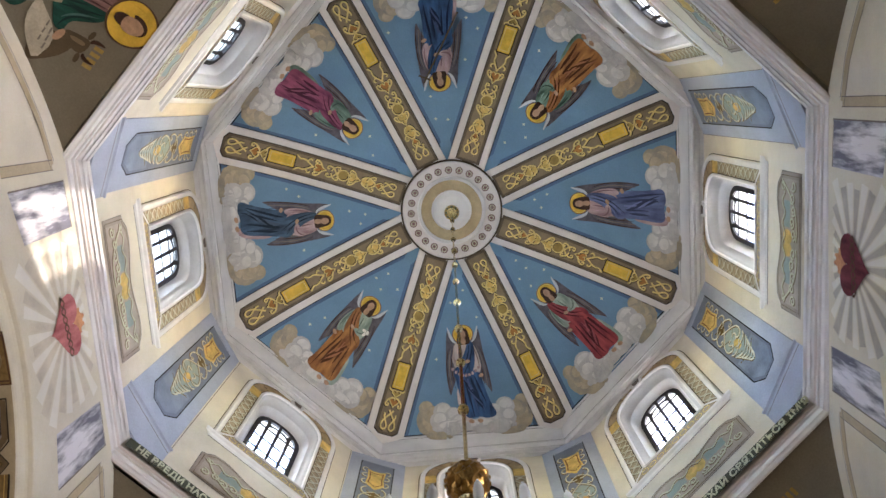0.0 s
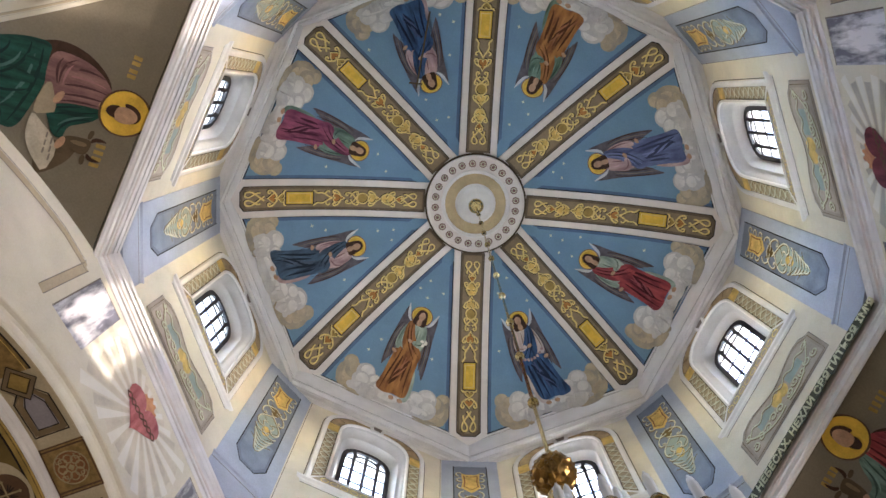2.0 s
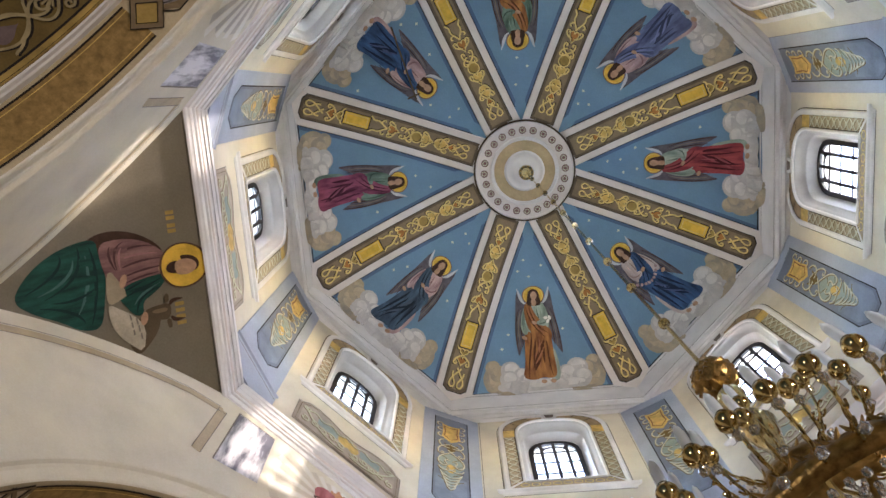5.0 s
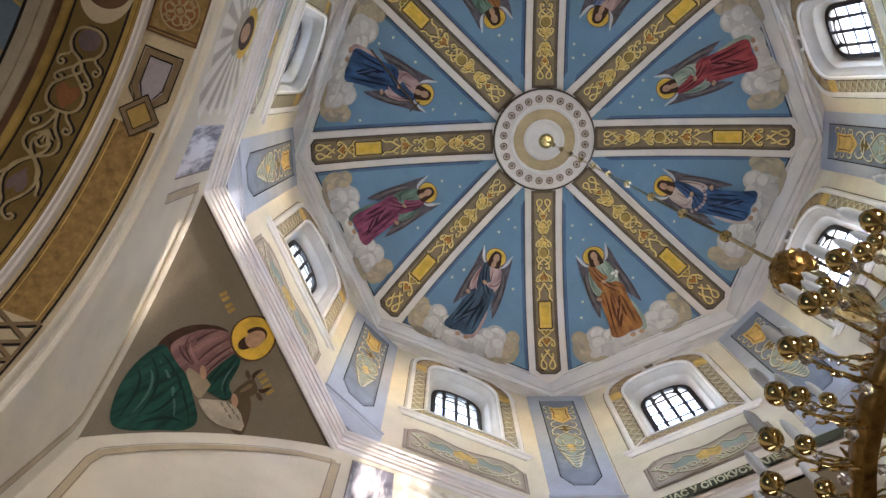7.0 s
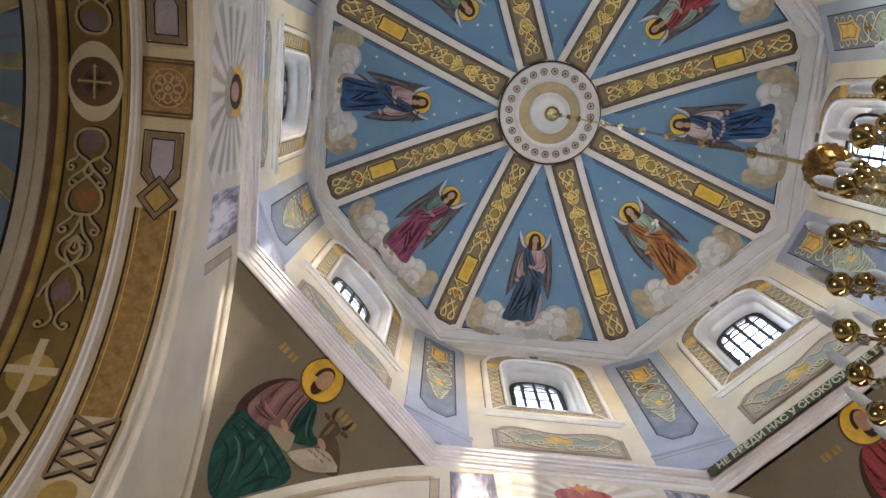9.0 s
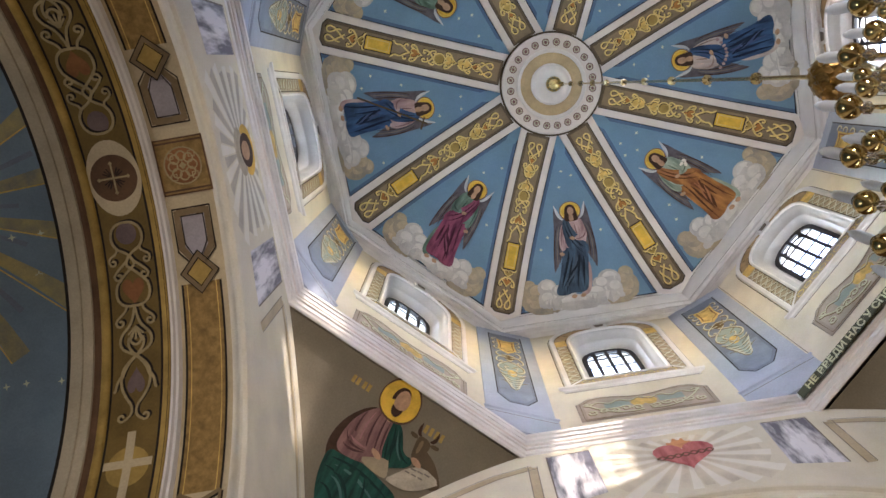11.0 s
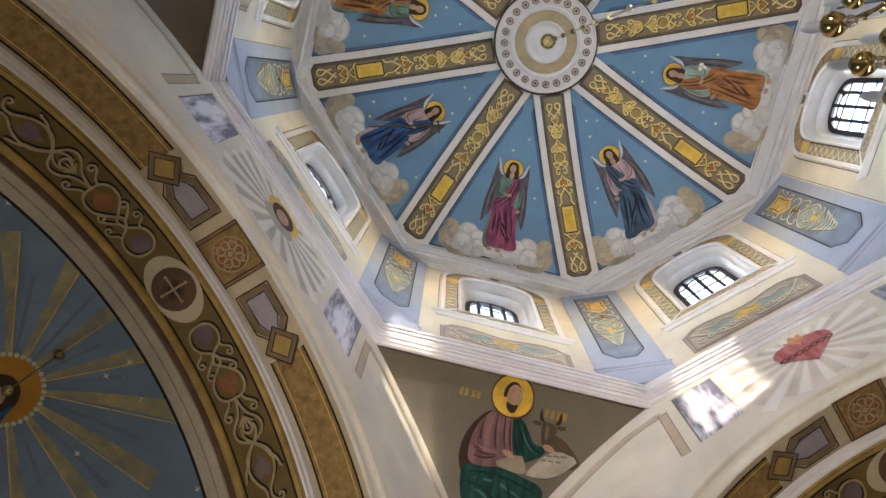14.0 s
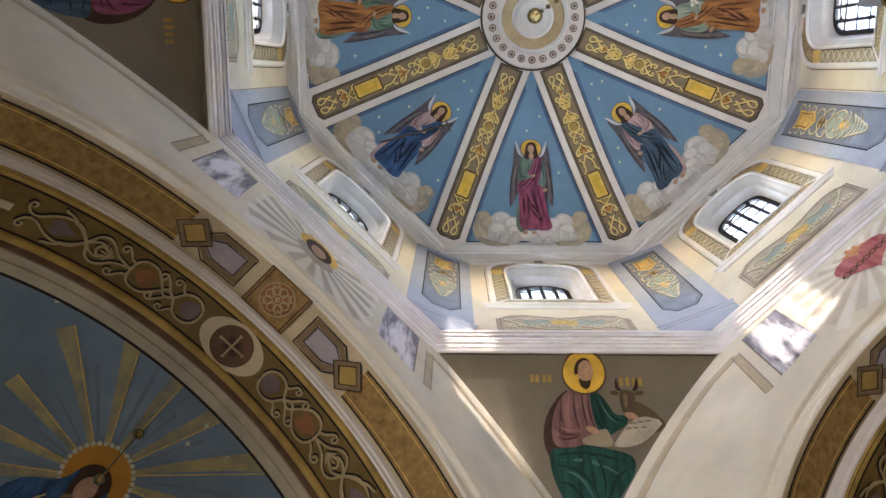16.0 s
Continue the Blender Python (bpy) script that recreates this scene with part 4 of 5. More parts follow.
def inscription(k, text, shift=0.0, width=2.72):
    ends = [askew((3.322 * C8 * math.cos(radians(45 * k + d)), 3.322 * C8 * math.sin(radians(45 * k + d)), 0)) for d in (-22.5, 22.5)]
    mid, along = (ends[0] + ends[1]) / 2, (ends[1] - ends[0]).normalized()
    inward = Vector((-along.y, along.x, 0))
    place = lambda u, v, lift=0.0: mid + along * u + inward * lift + Vector((0, 0, v))
    half = (ends[1] - ends[0]).length / 2 - 0.01
    paint("letter_band", [rect(-half, 9.235, half, 9.395)], place, 0.004, BAND_GREEN, walls[k], "dark green inscription band")
    cu = bpy.data.curves.new("letters", "FONT")
    cu.body, cu.size, cu.align_x, cu.extrude = text, 0.15, "CENTER", 0.002
    cu.offset = 0.0045
    tmp = new("letters", cu)
    dg = bpy.context.evaluated_depsgraph_get()
    me = bpy.data.meshes.new_from_object(tmp.evaluated_get(dg))
    bpy.data.objects.remove(tmp)
    xs = [v.co.x for v in me.vertices]
    k_x = min(1.0, width / (max(xs) - min(xs)))
    for v in me.vertices:
        v.co = place(-(v.co.x * k_x) + shift, 9.262 + v.co.y, 0.008 + v.co.z)
    me.materials.append(LETTER)
    ob = new("letters", me)
    ob.parent = walls[k]
    return tagged(ob, label="pale gold Cyrillic prayer lettering")


inscription(1, "НЕ ВВЕДИ НАС У СПОКУСУ, АЛЕ ІЗ", 0.31, 1.98)
inscription(7, "ЄСИ НА НЕБЕСАХ, НЕХАЙ СВЯТИТЬСЯ ІМ'Я")

# ---- square crossing below the drum: arch walls, soffits, pendentives ----
ZS = 5.3
PC, PR2 = 4.985, 19.46


def soffit_place(az, R):
    n = Vector((math.cos(radians(az)), math.sin(radians(az)), 0))
    t = Vector((-n.y, n.x, 0))
    return lambda u, ap, lift=0.0: n * ap + t * ((R - lift) * math.sin(u / R)) + Vector((0, 0, ZS + (R - lift) * math.cos(u / R)))


def arch_band(az, prof, n=72):
    """Mouldings of (distance from the middle, radius) carried over an arch and down its jambs."""
    nn = Vector((math.cos(radians(az)), math.sin(radians(az)), 0))
    t = Vector((-nn.y, nn.x, 0))
    bm = bmesh.new()
    rows = []
    for ap, R in prof:
        row = [bm.verts.new(nn * ap + t * -R)]
        row += [bm.verts.new(nn * ap + t * (R * math.sin(a)) + Vector((0, 0, ZS + R * math.cos(a)))) for a in (-math.pi / 2 + math.pi * i / n for i in range(n + 1))]
        row.append(bm.verts.new(nn * ap + t * R))
        rows.append(row)
    for r0, r1 in zip(rows, rows[1:]):
        for i in range(len(r0) - 1):
            bm.faces.new((r0[i], r0[i + 1], r1[i + 1], r1[i]))
    return bm


def face_limit(a):
    """How far the arch wall reaches from the springing point, at an angle from upright."""
    s, c = abs(math.sin(a)), math.cos(a)
    best = 3.42 / max(s, 1e-6)
    if c > 1e-6:
        best = min(best, (9.13 - ZS) / c)
    d = ZS - PC
    best = min(best, -d * c + math.sqrt(d * d * c * c + PR2 - d * d))
    return best


def arch_wall(az, name, label):
    place = side_place(az, FACE_AP)
    bm = bmesh.new()
    N = 144
    rows = []
    for R in (2.65, None):
        row = [bm.verts.new(place(-(R or 3.42), 0.0))]
        for i in range(N + 1):
            a = -math.pi / 2 + math.pi * i / N
            d = R or face_limit(a)
            row.append(bm.verts.new(place(d * math.sin(a), ZS + d * math.cos(a))))
        row.append(bm.verts.new(place(R or 3.42, 0.0)))
        rows.append(row)
    for i in range(len(rows[0]) - 1):
        bm.faces.new((rows[0][i], rows[0][i + 1], rows[1][i + 1], rows[1][i]))
    wall = tagged(link_mesh(name, bm, FACE), label, "arch", kind="structure")
    part("cove", arch_band(az, [(3.42, 2.65), (3.425, 2.64), (3.455, 2.625), (3.466, 2.60), (3.466, 2.53), (3.474, 2.51), (3.485, 2.50)]), FACE, wall, "pale stepped arch edge")
    part("soffit", arch_band(az, [(3.485, 2.50), (3.86, 2.50)]), BEIGE, wall, "beige painted arch soffit")
    part("step", arch_band(az, [(3.86, 2.50), (3.865, 2.44), (3.88, 2.43), (3.885, 2.39), (3.90, 2.385)]), WHITE, wall, "pale stepped moulding")
    part("groove", arch_band(az, [(3.90, 2.385), (3.905, 2.365), (3.955, 2.355)]), OCHRE, wall, "ochre border band")
    part("scroll_soffit", arch_band(az, [(3.955, 2.355), (4.33, 2.35)]), OLIVE, wall, "olive soffit with gold scrolls")
    part("gilt_roll", arch_band(az, [(4.33, 2.35), (4.335, 2.325), (4.36, 2.315), (4.385, 2.325), (4.40, 2.34)]), OCHRE, wall, "dull gold roll moulding", True)
    part("inner_edge", arch_band(az, [(4.40, 2.34), (4.45, 2.335), (4.455, 2.32), (4.52, 2.315), (4.525, 2.30), (4.61, 2.30)]), ARCH_EDGE, wall, "grey cream inner arch edge")
    part("edge_line", arch_band(az, [(4.61, 2.30), (4.635, 2.30), (4.64, 2.4)]), LINE, wall)
    part("edge_line", arch_band(az, [(3.9, 2.383), (3.912, 2.360)]), LINE, wall)
    part("edge_line", arch_band(az, [(3.945, 2.3535), (3.962, 2.3525)]), LINE, wall)
    part("edge_line", arch_band(az, [(4.315, 2.349), (4.332, 2.347)]), LINE, wall)
    part("dark_groove", arch_band(az, [(4.398, 2.338), (4.42, 2.330), (4.448, 2.332)]), MAROON, wall, "dark brown groove")
    return wall


SIDES = {"east": 0, "north": 90, "west": 180, "south": 270}
arch_walls = {n: arch_wall(a, f"wall_{n}", "pale cream arch wall of the crossing") for n, a in SIDES.items()}


def soffit_decor(az, wall):
    p1, p2 = soffit_place(az, 2.50), soffit_place(az, 2.352)
    # inner soffit: rosette, interlaced boxes, tan panels, lattice
    paint("rosette_square", [rect(-0.215, 3.475, 0.215, 3.855)], p1, 0.004, TAN, wall, "tan square with rosette", 0.1)
    paint("rosette_line", frame_of(-0.215, 3.475, 0.215, 3.855, 0.012) + [rect(-0.19, 3.475, -0.175, 3.855), rect(0.175, 3.475, 0.19, 3.855)], p1, 0.008, MAROON, wall)
    paint("rosette_disc", [oval(0, 3.665, 0.145, n=28)], p1, 0.008, RUSSET, wall, "russet rosette", 0.1)
    petals = []
    for j in range(8):
        a = math.pi * j / 4
        petals += ribbon([(0.075 * math.cos(a) + 0.035 * math.cos(b), 3.665 + 0.075 * math.sin(a) + 0.035 * math.sin(b)) for b in (2 * math.pi * i / 12 for i in range(13))], 0.012)
    for j in range(4):
        a = math.pi * (j + 0.5) / 2
        petals += outline([(0.115 * math.cos(a) + 0.022 * x, 3.665 + 0.115 * math.sin(a) + 0.022 * y) for x, y in ((1, 1), (-1, 1), (-1, -1), (1, -1))], 0.009)
    petals += ribbon([(0.14 * math.cos(b), 3.665 + 0.14 * math.sin(b)) for b in (2 * math.pi * i / 28 for i in range(29))], 0.012) + [oval(0, 3.665, 0.03, n=4)]
    paint("rosette_petals", petals, p1, 0.012, SCROLL_DIM, wall)
    for s in (-1, 1):
        box = [(s * 0.35, 3.56), (s * 0.35, 3.79), (s * 0.62, 3.79), (s * 0.78, 3.675), (s * 0.62, 3.56)]
        paint("knot_field", [box], p1, 0.006, LILAC, wall, "lilac grey field", 0.12)
        paint("knot_band", outline([(u, v) for u, v in box], 0.055), p1, 0.009, UMBER_LIGHT, wall)
        paint("knot_edge", outline([(u + (s * 0.03 if abs(u) > 0.6 else -s * 0.03), v + (0.03 if v > 3.7 else -0.03 if v < 3.6 else 0)) for u, v in box], 0.012) + outline([(u - (s * 0.03 if abs(u) > 0.6 else -s * 0.03), v - (0.03 if v > 3.7 else -0.03 if v < 3.6 else 0)) for u, v in box], 0.01), p1, 0.012, LINE, wall)
        sq = [(s * 0.68, 3.675), (s * 0.82, 3.80), (s * 0.96, 3.675), (s * 0.82, 3.55)]
        paint("knot_square", [sq], p1, 0.0135, OCHRE, wall, "ochre square", 0.1)
        paint("knot_square_band", outline(sq, 0.045), p1, 0.0165, UMBER_LIGHT, wall)
        paint("knot_square_edge", outline([(s * 0.82 + (u - s * 0.82) * 1.2, 3.675 + (v - 3.675) * 1.2) for u, v in sq], 0.010) + outline([(s * 0.82 + (u - s * 0.82) * 0.78, 3.675 + (v - 3.675) * 0.78) for u, v in sq], 0.010), p1, 0.0195, LINE, wall)
        paint("tan_panel", [rect(min(s * 0.9, s * 2.5), 3.535, max(s * 0.9, s * 2.5), 3.82)], p1, 0.004, TAN, wall, "tan faux marble panel", 0.12)
        n = 30
        run = [s * (0.9 + 1.6 * i / n) for i in range(n + 1)]
        paint("tan_panel_edge", ribbon([(u, 3.53) for u in run], 0.016) + ribbon([(u, 3.825) for u in run], 0.016), p1, 0.008, LINE, wall)
        paint("tan_panel_line", ribbon([(u, 3.565) for u in run], 0.007) + ribbon([(u, 3.79) for u in run], 0.007), p1, 0.008, GILT, wall)
        net = []
        for j in range(3):
            u0 = s * (2.5 + 0.16 * j)
            net += ribbon([(u0, 3.53), (u0 + s * 0.16, 3.82)], 0.03) + ribbon([(u0, 3.82), (u0 + s * 0.16, 3.53)], 0.03)
        net += ribbon([(s * 2.5, 3.53), (s * 2.98, 3.53)], 0.02) + ribbon([(s * 2.5, 3.82), (s * 2.98, 3.82)], 0.02)
        paint("lattice_shadow", [[(x + 0.012 * s, y - 0.012) for x, y in q] for q in net], p1, 0.006, LINE, wall)
        paint("lattice", net, p1, 0.010, UMBER_LIGHT, wall)
        paint("gold_palmette", [oval(s * 3.12, 3.675, 0.13, 0.11, 14)], p1, 0.006, OCHRE, wall, step=0.1)
    # outer soffit: roundel with cross, hearts and scrolls
    paint("roundel_ring", [oval(0, 4.14, 0.285, 0.20, n=32)], p2, 0.006, BEIGE, wall, "beige roundel", 0.1)
    paint("roundel_disc", [oval(0, 4.14, 0.175, n=32)], p2, 0.010, MAROON, wall, "dark maroon roundel", 0.1)
    rays = [rect(-0.007, 4.04, 0.007, 4.24), rect(-0.10, 4.133, 0.10, 4.147)] + [oval(x, y, 0.017, n=4) for x, y in ((0.11, 4.14), (-0.11, 4.14), (0, 4.25), (0, 4.03))]
    paint("roundel_cross", rays, p2, 0.015, SCROLL_DIM, wall, "dull gold cross")
    paint("roundel_rays", [r for a in (0.5, 0.785, 1.07, 2.07, 2.36, 2.64, 3.64, 3.93, 4.21, 5.21, 5.5, 5.78) for r in ribbon([(0.03 * math.cos(a), 4.14 + 0.03 * math.sin(a)), (0.085 * math.cos(a), 4.14 + 0.085 * math.sin(a))], 0.008)], p2, 0.015, LINE, wall)
    gold, shade, fill_r, fill_l = [], [], [], []
    for s in (-1, 1):
        flip = lambda pts: [(s * x, y) for x, y in pts]
        drop = lambda u, w, h: [(u + h * (y - 0.5), 4.14 + x) for x, y in heart_shape(0, 0, w, 1.0)]
        fill_l.append(flip(oval(0.42, 4.14, 0.082, 0.078, 18)))
        fill_r.append(flip(drop(0.86, 0.17, -0.20)))
        fill_l.append(flip(drop(1.52, 0.13, 0.20)))
        for d in (-1, 1):
            q = lambda pts: flip([(a, 4.14 + d * b) for a, b in pts])
            # strands that wrap the disc, cross at the waist, wrap the heart and end in curls
            gold += ribbon(q(bez((0.335, 0.0), (0.33, 0.14), (0.50, 0.15), (0.545, 0.06), 12) + bez((0.545, 0.06), (0.58, -0.01), (0.62, -0.03), (0.66, -0.03), 8)[1:]), 0.020)
            gold += ribbon(q(bez((0.50, 0.10), (0.58, 0.05), (0.56, 0.16), (0.62, 0.155), 8) + curl(0.625, 0.125, 0.03, 1.4, -0.9, 9)[1:]), 0.017)
            gold += ribbon(q(bez((0.58, 0.0), (0.64, 0.01), (0.66, 0.09), (0.73, 0.13), 8) + curl(0.735, 0.095, 0.035, 1.5, -0.9, 9)[1:]), 0.019)
            gold += ribbon(q(bez((0.66, -0.03), (0.70, 0.02), (0.74, 0.07), (0.80, 0.115), 8) + bez((0.80, 0.115), (0.90, 0.15), (0.98, 0.10), (0.965, 0.0), 10)[1:]), 0.020)
            gold += ribbon(q(bez((0.95, 0.06), (1.02, 0.05), (1.03, 0.13), (1.08, 0.145), 8) + curl(1.085, 0.11, 0.035, 1.5, -0.9, 9)[1:]), 0.019)
            gold += ribbon(q(bez((0.965, 0.0), (1.02, 0.01), (1.10, 0.02), (1.14, 0.07), 8) + bez((1.14, 0.07), (1.20, 0.14), (1.28, 0.13), (1.31, 0.06), 8)[1:] + bez((1.31, 0.06), (1.35, -0.03), (1.42, -0.08), (1.50, -0.10), 8)[1:]), 0.020)
            gold += ribbon(q(bez((1.14, 0.0), (1.20, 0.05), (1.24, 0.06), (1.26, 0.0), 8)), 0.02)
            gold += ribbon(q(bez((1.20, -0.05), (1.32, -0.10), (1.36, 0.08), (1.46, 0.10), 10) + bez((1.46, 0.10), (1.56, 0.12), (1.62, 0.09), (1.70, 0.03), 10)[1:]), 0.020)
            gold += ribbon(q(bez((1.48, 0.10), (1.54, 0.16), (1.60, 0.13), (1.60, 0.16), 8)), 0.02)
            gold += ribbon(q(bez((1.70, 0.03), (1.76, 0.0), (1.80, 0.02), (1.82, 0.06), 8) + curl(1.80, 0.085, 0.035, -0.8, 0.9, 9)[1:]), 0.019)
        for k in range(5):
            b = -0.9 + 0.45 * k
            gold += ribbon(flip([(1.12, 4.14), (1.12 + 0.10 * math.cos(b), 4.14 + 0.075 * math.sin(b))]), 0.014)
        cross_u = 2.05
        paint("gold_disc", [flip(oval(cross_u + 0.12, 4.14, 0.15, n=24))], p2, 0.006, OCHRE, wall, step=0.1)
        paint("soffit_cross", [flip(rect(cross_u - 0.14, 4.11, cross_u + 0.42, 4.17)), flip(rect(cross_u + 0.07, 3.97, cross_u + 0.13, 4.31))], p2, 0.011, BEIGE, wall, "beige cross", 0.1)
        paint("soffit_gable", [r for r in ribbon(flip([(2.47, 4.14), (2.62, 4.30), (2.95, 4.30), (2.95, 3.98), (2.62, 3.98), (2.47, 4.14)]), 0.05)], p2, 0.008, BEIGE, wall)
        paint("gable_field", [flip([(2.58, 4.14), (2.68, 4.22), (2.82, 4.22), (2.82, 4.06), (2.68, 4.06)])], p2, 0.006, OCHRE, wall, step=0.1)
    paint("scroll_shade", [[(x + 0.010, y - 0.014) for x, y in q] for q in gold], p2, 0.010, LINE, wall)
    paint("scrolls", gold, p2, 0.014, SCROLL_DIM, wall, "dull gold interlaced scrolls")
    paint_each("red_heart", fill_r, p2, 0.006, RUSSET, wall, step=0.1)
    paint_each("dusky_heart", fill_l, p2, 0.006, DUSK, wall, step=0.1)


for n, a in SIDES.items():
    if n != "east":
        soffit_decor(a, arch_walls[n])


def face_decor(az, wall, motif):
    """Marble squares, rays and the motif over the crown of an arch."""
    place = side_place(az, FACE_AP)
    for s in (-1, 1):
        sq = [(s * 0.80, 8.17), (s * 0.83, 9.04), (s * 1.25, 9.02), (s * 1.24, 8.05)]
        sq[3], sq[0] = (s * 1.24, 8.08), (s * 0.80, 8.20)
        paint("marble_square", [sq], place, 0.004, MARBLE, wall, "grey veined painted marble square")
        paint("marble_edge", ribbon([sq[1], sq[2], sq[3]], 0.014), place, 0.008, SOFT_LINE, wall)
        # long framed panel that narrows down beside the arch
        out, inn = [], []
        for i in range(25):
            a = radians(22.0 + i * 2.4)
            out.append((s * (face_limit(a) - 0.24) * math.sin(a), ZS + (face_limit(a) - 0.24) * math.cos(a)))
            inn.append((s * 2.80 * math.sin(a), ZS + 2.80 * math.cos(a)))
        out = [(s * 1.40, 8.86)] + [p for p in out if abs(p[0]) > 1.46 and p[1] < 8.83]
        corner, foot = out[0], (s * 1.40, 8.02)
        paint("panel_border", ribbon(out, 0.085), place, 0.004, BEIGE, wall, "beige painted panel border")
        paint("panel_head", ribbon([corner, foot], 0.085), place, 0.0065, BEIGE, wall)
        for d in (-0.043, 0.043):
            paint("panel_line", ribbon([(u + s * d * 0.8, v + d * 0.8) for u, v in out], 0.008), place, 0.010, SOFT_LINE, wall)
            paint("panel_line", ribbon([(corner[0] + s * d, corner[1]), (foot[0] + s * d, foot[1])], 0.008), place, 0.012, SOFT_LINE, wall)
    c = (0.0, 8.66)
    rays, shade = [], []
    for i in range(36):
        a = 2 * math.pi * (i + 0.5) / 36
        reach = 9.0
        for d in (0.72 / max(abs(math.cos(a)), 1e-3), ((9.03 - c[1]) if math.sin(a) > 0 else (c[1] - 8.02)) / max(abs(math.sin(a)), 1e-3)):
            reach = min(reach, d)
        reach *= 1.0 if i % 2 else 0.93
        w = 0.075
        q = [(c[0] + 0.12 * math.cos(a - 0.03), c[1] + 0.12 * math.sin(a - 0.03)), (c[0] + reach * math.cos(a - w), c[1] + reach * math.sin(a - w)), (c[0] + reach * math.cos(a + w), c[1] + reach * math.sin(a + w)), (c[0] + 0.12 * math.cos(a + 0.03), c[1] + 0.12 * math.sin(a + 0.03))]
        (rays if i % 2 else shade).append(q)
    paint_each("ray", rays, place, 0.005, RAY, wall, "white painted rays")
    paint_each("ray_shade", shade, place, 0.004, RAY_SHADE if motif != "heart" else shader("faint_ray_paint", (0.68, 0.62, 0.50), 0.65), wall)
    if motif == "disc":
        paint("motif_halo", [oval(0.0, 8.78, 0.225, 0.22, 32)], place, 0.009, GOLD_LEAF, wall, "gold painted disc")
        paint("motif_cloth", [oval(0.0, 8.55, 0.21, 0.16, 20)], place, 0.011, PARCHMENT, wall)
        paint("motif_dark", [oval(0.0, 8.74, 0.15, 0.20, 20)], place, 0.013, HAIR, wall)
        paint("motif_pale", [oval(0.0, 8.70, 0.085, 0.13, 20)], place, 0.016, SKIN, wall)
    else:
        m = ROBES["heart" if motif == "heart" else "dark_heart"]
        paint("motif_flame", [soften([(-0.10, 8.78), (-0.13, 8.92), (-0.07, 8.90), (-0.055, 9.0), (-0.01, 8.94), (0.03, 9.02), (0.06, 8.91), (0.12, 8.94), (0.10, 8.78)], 1)], place, 0.010, shader("flame_paint_" + motif, (0.66, 0.36, 0.16), 0.6, second=(0.45, 0.16, 0.10), scale=6), wall, "orange flame")
        paint("motif_heart", [heart_shape(0, 8.36, 0.56, 0.52)], place, 0.013, m, wall, "painted red heart")
        wreath = []
        for d in (0, math.pi):
            wreath += ribbon([(-0.265 + 0.53 * i / 30, 8.64 + 0.035 * math.sin(0.75 * i + d) + 0.02 * math.cos(math.pi * i / 30)) for i in range(31)], 0.018)
        paint("motif_wreath", wreath, place, 0.017, MAROON, wall, "dark thorn wreath")


face_decor(180, arch_walls["west"], "disc")
face_decor(90, arch_walls["north"], "heart")
face_decor(270, arch_walls["south"], "dark_heart")


def pend_place(az):
    n = Vector((math.cos(radians(az)), math.sin(radians(az)), 0))
    t = Vector((-n.y, n.x, 0))
    return lambda u, v, lift=0.0: n * ((3.42 + math.sqrt(max(PR2 - (v - PC) ** 2, 0.0))) / math.sqrt(2) - lift) + t * u + Vector((0, 0, v))


